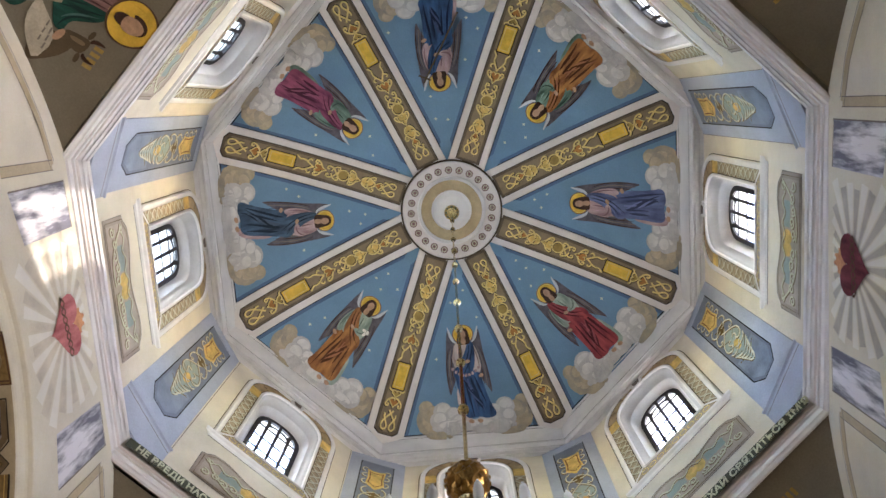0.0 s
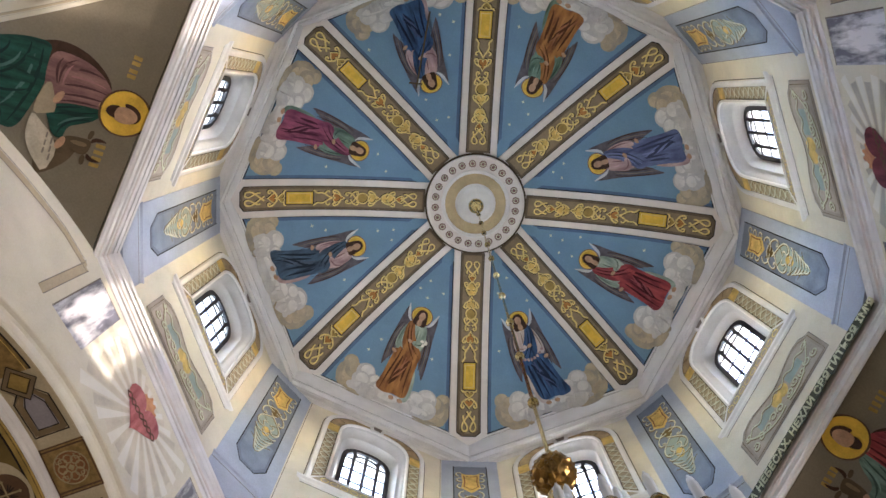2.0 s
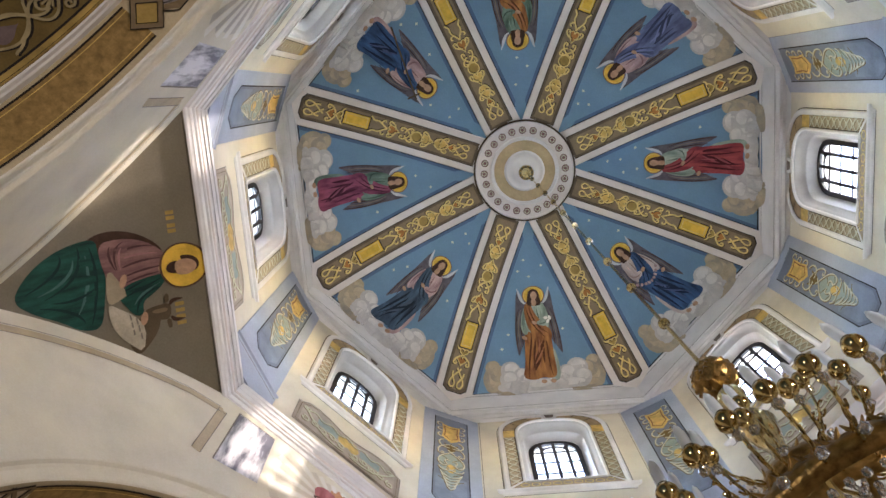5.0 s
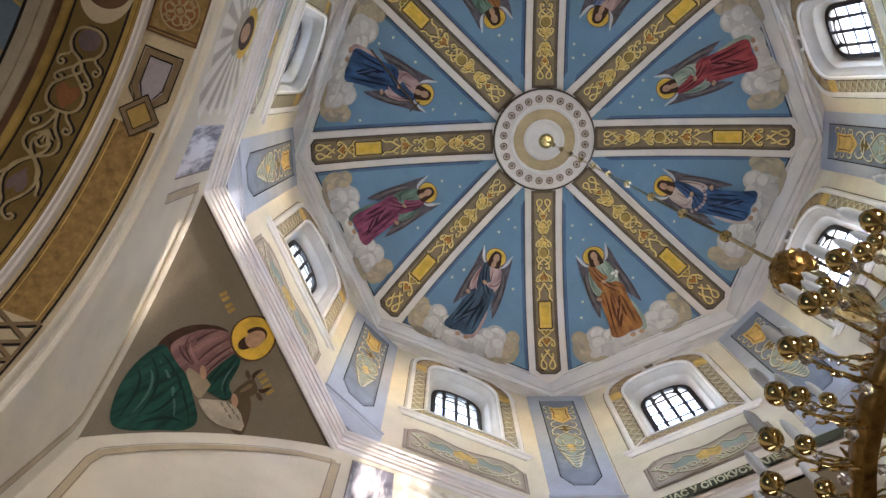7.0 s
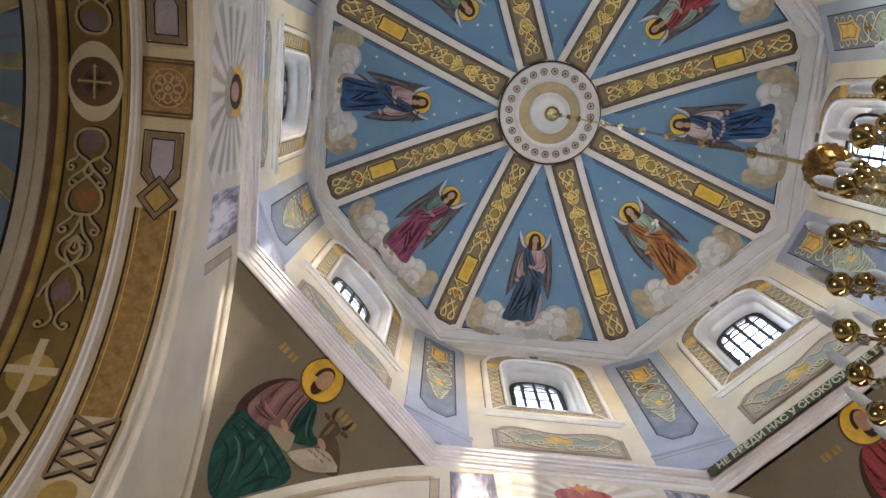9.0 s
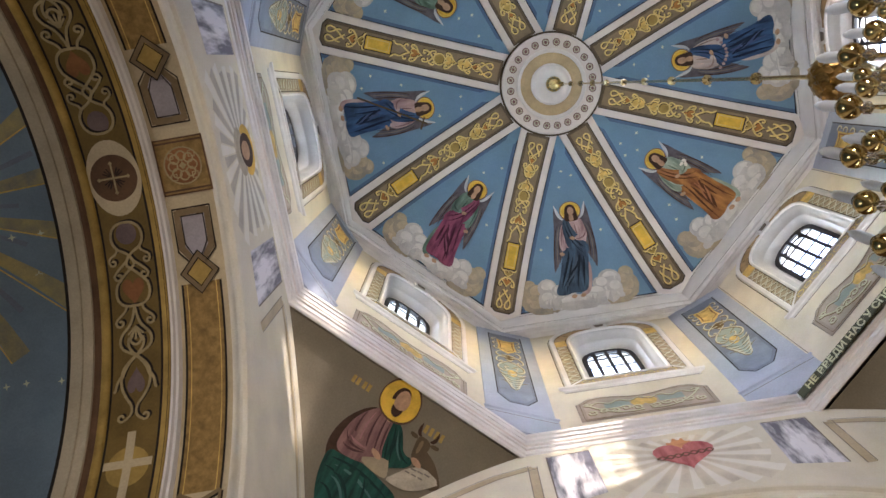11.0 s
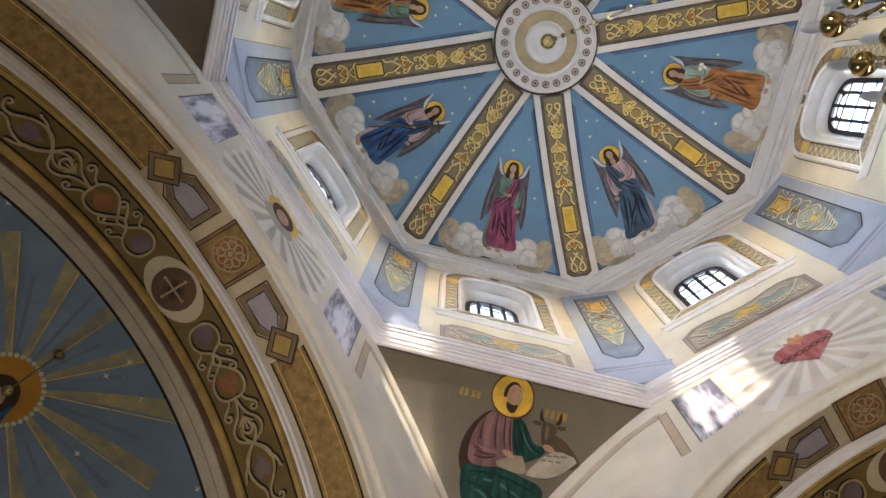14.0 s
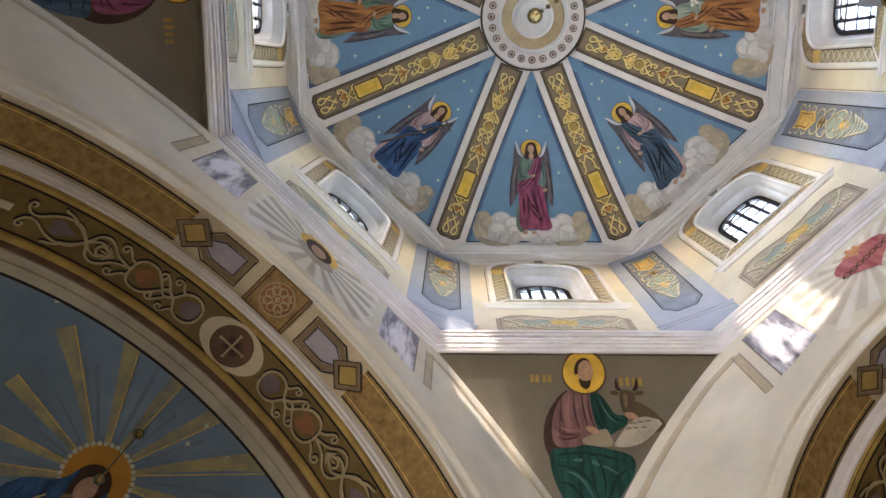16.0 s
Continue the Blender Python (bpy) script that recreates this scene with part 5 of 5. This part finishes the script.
def pendentive(az, robe, cloak, flip, name):
    place = pend_place(az)
    bm = bmesh.new()
    rows = []
    for i in range(25):
        z = 7.772 + (9.125 - 7.772) * i / 24
        X = math.sqrt(max(PR2 - (z - PC) ** 2, 0))
        um = max((3.42 - X) / math.sqrt(2), 0.0005)
        rows.append([bm.verts.new(place(um * (2 * j / 12 - 1), z)) for j in range(13)])
    for r0, r1 in zip(rows, rows[1:]):
        for j in range(12):
            bm.faces.new((r0[j], r0[j + 1], r1[j + 1], r1[j]))
    wall = tagged(link_mesh(name, bm, PENDENTIVE, smooth=True), "olive grey curved pendentive with painted figure", "pendentive", kind="structure")
    s = flip
    mural = empty("pendentive_mural", f"mural in {robe} and {cloak} with gold halo on the pendentive", "mural", "figures on the pendentives")
    sh = lambda pts: [(s * u - 0.05, v - max(0.0, v - 8.5) * 0.18) for u, v in pts]
    def shape(name, pts, lift, material, label="", soft=2):
        paint(name, [sh(soften(pts, soft))], place, lift, material, mural, label, 0.15)

    def folds(lines, lift, key, w):
        for j, (a, b, c, d) in enumerate(lines):
            paint("fold", stroke(sh(bez(a, b, c, d, 10)), w), place, lift + 0.001 + 0.0001 * j, ROBES[key + ("_lit" if j % 3 == 2 else "_fold")], mural)

    shape("back_cloak", [(0.10, 9.05), (0.22, 9.03), (0.355, 8.90), (0.415, 8.74), (0.40, 8.58), (0.30, 8.45), (0.05, 8.5), (0.05, 8.9)], 0.006, HAIR)
    shape("animal_body", [(-0.42, 8.98), (-0.56, 8.95), (-0.68, 8.87), (-0.76, 8.78), (-0.60, 8.72), (-0.40, 8.80)], 0.008, UMBER, "dark umber painted shape")
    shape("lower_cloak", [(0.37, 8.60), (0.24, 8.60), (0.06, 8.64), (-0.20, 8.60), (-0.42, 8.55), (-0.41, 8.42), (-0.27, 8.28), (-0.16, 8.12), (-0.02, 7.99), (0.12, 8.06), (0.27, 8.22), (0.36, 8.42)], 0.010, ROBES[cloak])
    folds([((0.30, 8.54), (0.1, 8.58), (-0.1, 8.56), (-0.36, 8.48)), ((0.32, 8.46), (0.16, 8.48), (0.0, 8.42), (-0.06, 8.20)), ((0.24, 8.50), (0.05, 8.52), (-0.12, 8.48), (-0.26, 8.40)), ((0.28, 8.34), (0.18, 8.36), (0.08, 8.26), (0.02, 8.08)), ((-0.34, 8.44), (-0.24, 8.42), (-0.16, 8.30), (-0.12, 8.16)), ((0.22, 8.42), (0.12, 8.42), (0.02, 8.34), (-0.02, 8.16)), ((-0.05, 8.55), (-0.12, 8.45), (-0.14, 8.36), (-0.10, 8.24))], 0.0125, cloak, 0.024)
    shape("tunic", [(0.06, 9.07), (0.17, 9.035), (0.29, 8.92), (0.335, 8.76), (0.32, 8.60), (0.10, 8.61), (-0.06, 8.66), (-0.13, 8.75), (-0.08, 8.92), (-0.06, 9.05)], 0.014, ROBES[robe])
    folds([((0.22, 8.98), (0.26, 8.88), (0.24, 8.76), (0.16, 8.68)), ((0.10, 9.03), (0.12, 8.92), (0.10, 8.82), (0.06, 8.72)), ((0.15, 9.0), (0.18, 8.90), (0.17, 8.82), (0.14, 8.72)), ((0.03, 9.03), (0.03, 8.94), (0.02, 8.84), (-0.02, 8.74)), ((-0.02, 9.0), (-0.03, 8.9), (-0.04, 8.84), (-0.07, 8.76))], 0.0165, robe, 0.020)
    shape("mantle", [(-0.04, 9.05), (-0.15, 9.01), (-0.22, 8.93), (-0.27, 8.86), (-0.39, 8.86), (-0.38, 8.79), (-0.24, 8.72), (-0.16, 8.68), (-0.08, 8.78), (-0.05, 8.92)], 0.018, ROBES[cloak])
    folds([((-0.08, 9.0), (-0.14, 8.9), (-0.15, 8.82), (-0.20, 8.74)), ((-0.16, 8.98), (-0.19, 8.88), (-0.24, 8.82), (-0.36, 8.81)), ((-0.12, 8.99), (-0.17, 8.9), (-0.2, 8.84), (-0.28, 8.80)), ((-0.07, 8.9), (-0.10, 8.84), (-0.12, 8.78), (-0.15, 8.72))], 0.0205, cloak, 0.018)
    shape("sleeve", [(0.31, 8.82), (0.33, 8.68), (0.26, 8.62), (0.10, 8.66), (0.03, 8.69), (0.02, 8.745), (0.12, 8.755), (0.20, 8.80)], 0.022, ROBES[robe])
    folds([((0.30, 8.78), (0.27, 8.70), (0.18, 8.69), (0.06, 8.71)), ((0.28, 8.68), (0.22, 8.65), (0.14, 8.67), (0.06, 8.70)), ((0.25, 8.76), (0.20, 8.73), (0.14, 8.73), (0.06, 8.735))], 0.0235, robe, 0.016)
    shape("scroll", [(0.06, 8.66), (0.03, 8.68), (-0.17, 8.765), (-0.21, 8.70), (-0.24, 8.62), (-0.16, 8.60), (0.04, 8.625)], 0.0245, shader("shaded_parchment_" + name, (0.38, 0.31, 0.21), 0.65), "rolled part of the parchment", 1)
    shape("scroll", [(-0.22, 8.61), (-0.30, 8.70), (-0.37, 8.78), (-0.50, 8.855), (-0.73, 8.815), (-0.62, 8.72), (-0.53, 8.655), (-0.42, 8.61), (-0.30, 8.60)], 0.0265, PARCHMENT, "open parchment scroll", 1)
    paint("scroll_bars", [q for j in range(3) for q in ribbon(sh([(-0.40 - 0.07 * j, 8.79 + 0.01 * j), (-0.46 - 0.07 * j, 8.795 + 0.008 * j)]), 0.010) + ribbon(sh([(-0.36 - 0.07 * j, 8.75 + 0.005 * j), (-0.41 - 0.07 * j, 8.752 + 0.005 * j)]), 0.010)], place, 0.030, SOFT_LINE, mural)
    for u, v, t in ((-0.045, 8.735, 0.3), (-0.42, 8.845, 0.2)):
        paint("fleshtone_shape", [sh(oval(u, v, 0.062, 0.026, 12, t))], place, 0.0315, SKIN, mural)
    shape("animal_head", [(-0.32, 9.02), (-0.36, 9.04), (-0.47, 9.025), (-0.475, 8.97), (-0.42, 8.88), (-0.385, 8.86), (-0.345, 8.87), (-0.33, 8.93)], 0.0225, UMBER, "dark umber painted shape")
    shape("animal_light", [(-0.36, 9.01), (-0.40, 9.01), (-0.40, 8.93), (-0.375, 8.90), (-0.36, 8.94)], 0.0245, UMBER_LIGHT)
    for a, b in ((-0.32, -0.235), (-0.47, -0.56)):
        shape("dark_ear", [(a, 9.025), (b, 9.03), (b * 0.97 + a * 0.03, 9.0), (a, 8.995)], 0.0252, UMBER)
    for a, b in ((-0.345, -0.30), (-0.45, -0.495)):
        paint("dark_horn", stroke(sh(bez((a, 9.03), (b, 9.04), (b * 1.05 - a * 0.05, 9.07), (b * 0.9 + a * 0.1, 9.11), 8)), 0.034), place, 0.0262, HAIR, mural)
    shape("pale_oval", [(-0.035, 9.06), (0.04, 9.06), (0.06, 9.02), (0.0, 8.985), (-0.05, 9.02)], 0.0195, SKIN)
    paint("halo", [sh(oval(0, 9.14, 0.205, 0.137, 36))], place, 0.021, GOLD_LEAF, mural, "gold leaf halo disc", 0.1)
    paint("halo_ring", ribbon(sh(oval(0, 9.14, 0.205, 0.137, 36) + [(0.205, 9.14)]), 0.012), place, 0.025, MAROON, mural)
    shape("dark_oval", [(-0.080, 9.17), (-0.05, 9.222), (0.03, 9.228), (0.090, 9.185), (0.095, 9.12), (0.06, 9.13), (-0.05, 9.16)], 0.034, HAIR)
    paint("pale_oval", [sh(oval(-0.015, 9.14, 0.074, 0.070, 20))], place, 0.037, SKIN, mural)
    shape("dark_beard", [(-0.07, 9.095), (-0.04, 9.085), (-0.015, 9.08), (0.03, 9.085), (0.055, 9.105), (0.045, 9.05), (0.0, 9.025), (-0.045, 9.035)], 0.040, HAIR)
    bars = [rect(x, 8.985, x + 0.035, 9.025) for x in (0.26, 0.31, 0.38, 0.43)] + [rect(-0.60 + 0.06 * j, 8.97, -0.565 + 0.06 * j, 9.015) for j in range(4)]
    paint_each("gilt_bar", [[(u if s > 0 else u, v) for u, v in b] for b in bars], place, 0.006, OCHRE, mural, "dull gold marks beside the halo")
    return wall


pendentive(135, "mauve", "emerald", 1, "pendentive_northwest")
pendentive(45, "crimson", "emerald", 1, "pendentive_northeast")
pendentive(225, "magenta", "slate", -1, "pendentive_southwest")
pendentive(315, "crimson", "green", -1, "pendentive_southeast")

# ---- arms beyond the arches ----
CONCH_AP, CONCH_R = 4.64, 3.0


def conch_place(az):
    n = Vector((math.cos(radians(az)), math.sin(radians(az)), 0))
    t = Vector((-n.y, n.x, 0))

    def place(u, v, lift=0.0):
        f, g = v / CONCH_R, u / CONCH_R
        d = (n * math.sin(f) + Vector((0, 0, 1)) * math.cos(f)) * math.cos(g) + t * math.sin(g)
        return n * CONCH_AP + Vector((0, 0, ZS)) + d * (CONCH_R - lift)
    return place


def conch(az, name, material, label):
    n = Vector((math.cos(radians(az)), math.sin(radians(az)), 0))
    t = Vector((-n.y, n.x, 0))
    bm = bmesh.new()
    rows = []
    for i in range(17):
        e = math.pi / 2 * (1 - i / 16)
        rows.append([bm.verts.new(n * CONCH_AP + Vector((0, 0, ZS + CONCH_R * math.sin(e))) + CONCH_R * max(math.cos(e), 0.001) * (n * math.cos(a) + t * math.sin(a))) for a in (-math.pi / 2 + math.pi * j / 32 for j in range(33))])
    rows.append([bm.verts.new(n * CONCH_AP + CONCH_R * (n * math.cos(a) + t * math.sin(a))) for a in (-math.pi / 2 + math.pi * j / 32 for j in range(33))])
    for r0, r1 in zip(rows, rows[1:]):
        for j in range(32):
            bm.faces.new((r0[j], r0[j + 1], r1[j + 1], r1[j]))
    return tagged(link_mesh(name, bm, material, smooth=True), label, "apse", kind="structure")


apse = conch(180, "wall_apse_west", NIGHT, "blue painted half dome of the apse")
conch(90, "wall_apse_north", MAROON, "dark brown painted half dome of a side arm")
conch(270, "wall_apse_south", MAROON, "dark brown painted half dome of a side arm")


def apse_mural():
    place = conch_place(180)
    rnd = random.Random(5)
    m = empty("apse_mural", "mural of gold rays round an orange halo on blue", "mural")
    c = (0.0, 1.40)
    rays, thin = [], []
    for i in range(30):
        a = 2 * math.pi * i / 30 + rnd.uniform(-0.04, 0.04)
        reach = rnd.uniform(1.1, 1.65) if i % 2 else rnd.uniform(0.8, 1.2)
        w = 0.085 if i % 2 else 0.032
        q = lambda r, d: (c[0] + r * math.cos(a + d), c[1] + r * math.sin(a + d))
        (rays if i % 2 else thin).append([q(0.30, -w * 0.9), q(reach, -w * 0.7), q(reach, w * 0.7), q(0.30, w * 0.9)])
    paint_each("ray", rays, place, 0.006, GOLD_RAY, m, "dull gold rays", 0.2)
    paint_each("ray_shade", thin, place, 0.005, GREY_BLUE, m, step=0.2)
    paint("ray_edges", [e for r in rays for e in ribbon([r[0], r[1]], 0.012)], place, 0.010, GILT, m)
    paint("halo", [oval(*c, 0.29, n=40)], place, 0.012, shader("orange_halo_paint", (0.55, 0.24, 0.03), 0.5), m, "orange halo", 0.15)
    paint("halo_edge", [oval(c[0] + 0.295 * math.cos(a), c[1] + 0.295 * math.sin(a), 0.022, n=8) for a in (2 * math.pi * i / 36 for i in range(36))], place, 0.016, LETTER, m)
    paint("dark_oval", [oval(c[0], c[1] + 0.09, 0.17, 0.20, 24)], place, 0.019, HAIR, m, step=0.15)
    paint("blue_cloth", [soften([(-0.15, 1.36), (-0.2, 1.6), (-0.5, 1.75), (-0.62, 2.3), (0.62, 2.3), (0.5, 1.75), (0.2, 1.6), (0.15, 1.36), (0.12, 1.66), (0, 1.76), (-0.12, 1.66)])], place, 0.022, ROBES["navy"], m, step=0.15)
    paint("pale_oval", [oval(c[0], c[1] + 0.12, 0.085, 0.12, 20)], place, 0.026, SKIN, m)
    paint("neck_cloth", [oval(c[0], c[1] + 0.30, 0.12, 0.10, 20)], place, 0.0235, UMBER_LIGHT, m)
    stars = []
    for i in range(46):
        u, v = rnd.uniform(-1.9, 1.9), rnd.uniform(0.1, 2.6)
        if math.hypot(u - c[0], v - c[1]) < 0.75:
            continue
        stars.append([(u + (0.034 if j % 2 == 0 else 0.012) * math.cos(j * math.pi / 4), v + (0.034 if j % 2 == 0 else 0.012) * math.sin(j * math.pi / 4)) for j in range(8)])
    paint_each("star", stars, place, 0.008, STAR, m, "scattered pale stars")


apse_mural()
side_place_n = conch_place(90)
m = empty("side_mural", "mural with gold halo on a dark brown half dome", "mural")
paint("halo", [oval(1.0, 1.5, 0.24, n=32)], side_place_n, 0.01, GOLD_LEAF, m, "gold halo disc", 0.15)
paint("dark_oval", [oval(1.0, 1.55, 0.13, 0.17, 20)], side_place_n, 0.016, HAIR, m)
paint("pale_oval", [oval(1.0, 1.58, 0.07, 0.10, 20)], side_place_n, 0.02, SKIN, m)
paint("cloth", [oval(1.0, 1.95, 0.34, 0.32, 24)], side_place_n, 0.013, ROBES["mauve"], m, step=0.15)

# hanging rod of a lamp in the apse
rod = empty("lamp_rod", "thin brass hanging rod with knobs in the apse", "hanging lamp")
part("rod", tube_bm([(-5.50, -0.01, 8.18), (-5.50, -0.01, 7.25)], 0.009), BRASS, rod)
for z, r in ((8.10, 0.05), (7.30, 0.045)):
    part("knob", lathe_bm([(0.001, -r), (r * 0.7, -r * 0.7), (r, 0), (r * 0.7, r * 0.7), (0.001, r)], 14, (-5.50, -0.01, z)), BRASS, rod, "", True)

# nave side and closing walls
bm = arch_band(0, [(4.64, 3.0), (11.0, 3.0)])
tagged(link_mesh("wall_nave_vault", bm, FACE), "plain cream nave vault", "vault", kind="structure")
tagged(link_mesh("wall_nave_end", box_bm(0.3, 7.0, 9.0, (11.1, 0, 4.5)), FACE), "plain cream end wall of the nave", "wall", kind="structure")
bm = octagon_sweep([(3.6, 9.30), (13.0, 9.30), (13.0, 0.0)])
tagged(link_mesh("wall_outer_shell", bm, FACE), "plain outer walls and roof that close the church", "wall", kind="structure")
for n, a in SIDES.items():
    place = side_place(a, 4.64)
    lines = []
    for R in (2.38, 3.1):
        lines.append(([(-R, 0.0)] + [(R * math.sin(b), ZS + R * math.cos(b)) for b in (-math.pi / 2 + math.pi * i / 60 for i in range(61))] + [(R, 0.0)], 0.0))
    part("back_ring", loft(lines, place), FACE, arch_walls[n])

# ---- chandelier ----
ch = empty("chandelier", "large polished brass chandelier with white candle tubes and crystals", "chandelier")
part("boss", lathe_bm([(0.001, 14.20), (0.05, 14.21), (0.11, 14.26), (0.12, 14.31), (0.07, 14.38), (0.03, 14.42), (0.025, 14.55)], 20), BRASS, ch, "polished brass ceiling boss", True)
part("rod", tube_bm([(0, 0, 14.5), (0, 0, 3.3)], 0.011, 8), BRASS, ch)
for i in range(11):
    z = 6.0 + 0.82 * i
    if z < 14:
        part("knuckle", lathe_bm([(0.012, -0.05), (0.018, -0.035), (0.02, -0.022), (0.032, -0.01), (0.032, 0.01), (0.02, 0.022), (0.018, 0.035), (0.012, 0.05)], 12, (0, 0, z)), BRASS, ch, "", True)
# leafy ball
bm = bmesh.new()
bmesh.ops.create_icosphere(bm, subdivisions=3, radius=0.1)
for f in bm.faces[:]:
    if f.index % 3 == 0:
        bmesh.ops.poke(bm, faces=[f], offset=0.008)
bmesh.ops.translate(bm, vec=(0, 0, 5.13), verts=bm.verts)
part("leaf_ball", bm, BRASS_DARK, ch, "dark aged brass leaf ball")
part("stem", lathe_bm([(0.02, 5.0), (0.045, 4.97), (0.06, 4.90), (0.04, 4.82), (0.025, 4.75), (0.05, 4.68), (0.075, 4.60), (0.05, 4.5), (0.03, 4.4), (0.06, 4.3), (0.09, 4.2), (0.06, 4.1), (0.03, 4.0), (0.05, 3.8), (0.09, 3.7), (0.05, 3.55), (0.03, 3.4), (0.07, 3.3), (0.11, 3.2), (0.07, 3.08), (0.001, 3.0)], 20), BRASS, ch, "turned brass stem", True)


def arm_meshes(reach, drop):
    pts = [(0.0, 0, 0.0), (reach * 0.2, 0, -0.035), (reach * 0.45, 0, -0.04), (reach * 0.75, 0, -0.01), (reach * 0.95, 0, drop * 0.6), (reach, 0, drop)]
    return pts


bulb = lathe_bm([(0.001, -0.036), (0.006, -0.030), (0.016, -0.025), (0.026, -0.014), (0.029, 0.0), (0.026, 0.012), (0.016, 0.020), (0.014, 0.026), (0.019, 0.029), (0.012, 0.031)], 14)
ball_me = bpy.data.meshes.new("ball")
bulb.to_mesh(ball_me)
ball_me.materials.append(BRASS)
ball_me.polygons.foreach_set("use_smooth", [True] * len(ball_me.polygons))
cd = lathe_bm([(0.0135, 0.022), (0.0135, 0.122), (0.012, 0.126), (0.009, 0.128), (0.009, 0.133), (0.011, 0.140), (0.0095, 0.150), (0.005, 0.160), (0.0035, 0.170), (0.001, 0.173)], 10)
candle_me = bpy.data.meshes.new("candle")
cd.to_mesh(candle_me)
candle_me.materials.append(CANDLE)
candle_me.polygons.foreach_set("use_smooth", [True] * len(candle_me.polygons))
cr = bmesh.new()
bmesh.ops.create_icosphere(cr, subdivisions=1, radius=0.016)
crystal_me = bpy.data.meshes.new("crystal")
cr.to_mesh(crystal_me)
crystal_me.materials.append(CRYSTAL)


def ring_tier(count, r_hoop, z_hoop, reach, drop, turn):
    arm_bm = tube_bm(arm_meshes(reach, drop), 0.0048, 8)
    for c in (0.2, 0.5, 0.8):
        b2 = tube_bm([(reach * c + 0.024 * math.cos(a), 0, -0.032 + 0.024 * math.sin(a)) for a in (2 * math.pi * i / 10 for i in range(9))], 0.0038, 5)
        tmp = bpy.data.meshes.new("tmp")
        b2.to_mesh(tmp)
        b2.free()
        arm_bm.from_mesh(tmp)
        bpy.data.meshes.remove(tmp)
    arm_me = bpy.data.meshes.new("arm")
    arm_bm.to_mesh(arm_me)
    arm_me.materials.append(BRASS)
    for i in range(count):
        a = 360 * i / count + turn
        m = pose(0, 0, 0, 0, 0, a) @ pose(r_hoop, 0, z_hoop)
        arm = new("arm", arm_me)
        arm.parent, arm.matrix_local = ch, m
        for nm, me in (("ball", ball_me), ("candle", candle_me)):
            o = new(nm, me)
            o.parent, o.matrix_local = arm, pose(reach, 0, drop + 0.02)
        for j in range(2):
            o = new("crystal", crystal_me)
            o.parent, o.matrix_local = arm, pose(reach * (0.97 if j else 0.5), 0, (drop - 0.05) if j else -0.10)
    n = 72
    part("hoop", lathe_bm([(r_hoop - 0.02, z_hoop - 0.05), (r_hoop + 0.012, z_hoop - 0.055), (r_hoop + 0.02, z_hoop - 0.02), (r_hoop + 0.012, z_hoop + 0.015), (r_hoop - 0.015, z_hoop + 0.02), (r_hoop - 0.02, z_hoop - 0.05)], n), BRASS_DARK, ch, "pierced dark brass hoop", True)
    bm = bmesh.new()
    for i in range(count * 3):
        a = 2 * math.pi * i / (count * 3)
        tip = Matrix.Translation((0, 0, z_hoop + 0.012)) @ Matrix.Rotation(a, 4, "Z") @ Matrix.Translation((r_hoop + 0.012, 0, 0)) @ Matrix.Rotation(0.5 * (-1) ** i, 4, "X") @ Matrix.Rotation(0.35, 4, "Y")
        bmesh.ops.create_cone(bm, cap_ends=True, segments=5, radius1=0.012, radius2=0.002, depth=0.05, matrix=tip)
    tagged(part("leaf_frieze", bm, BRASS_DARK, ch, "cast brass leaves along the hoop"), kind="stuff")
    bm = bmesh.new()
    for i in range(count * 2):
        a = math.pi * i / count
        for j in range(3):
            bmesh.ops.create_icosphere(bm, subdivisions=1, radius=0.013 - 0.002 * j, matrix=Matrix.Translation(((r_hoop - 0.035 - 0.03 * j) * math.cos(a), (r_hoop - 0.035 - 0.03 * j) * math.sin(a), z_hoop - 0.075 - 0.035 * j)))
    part("crystal_fringe", bm, CRYSTAL, ch, "clear cut crystal fringe")
    for i in range(8):
        a = radians(45 * i + 10)
        part("spoke", tube_bm([(r_hoop * math.cos(a), r_hoop * math.sin(a), z_hoop), (0.6 * r_hoop * math.cos(a), 0.6 * r_hoop * math.sin(a), z_hoop + 0.03), (0.05 * math.cos(a), 0.05 * math.sin(a), z_hoop + 0.18)], 0.008, 5), BRASS, ch)


ring_tier(42, 0.59, 3.36, 0.145, 0.08, 3.0)
ring_tier(24, 0.34, 3.66, 0.20, 0.09, 5.0)
ring_tier(10, 0.16, 4.10, 0.17, 0.10, 8.0)
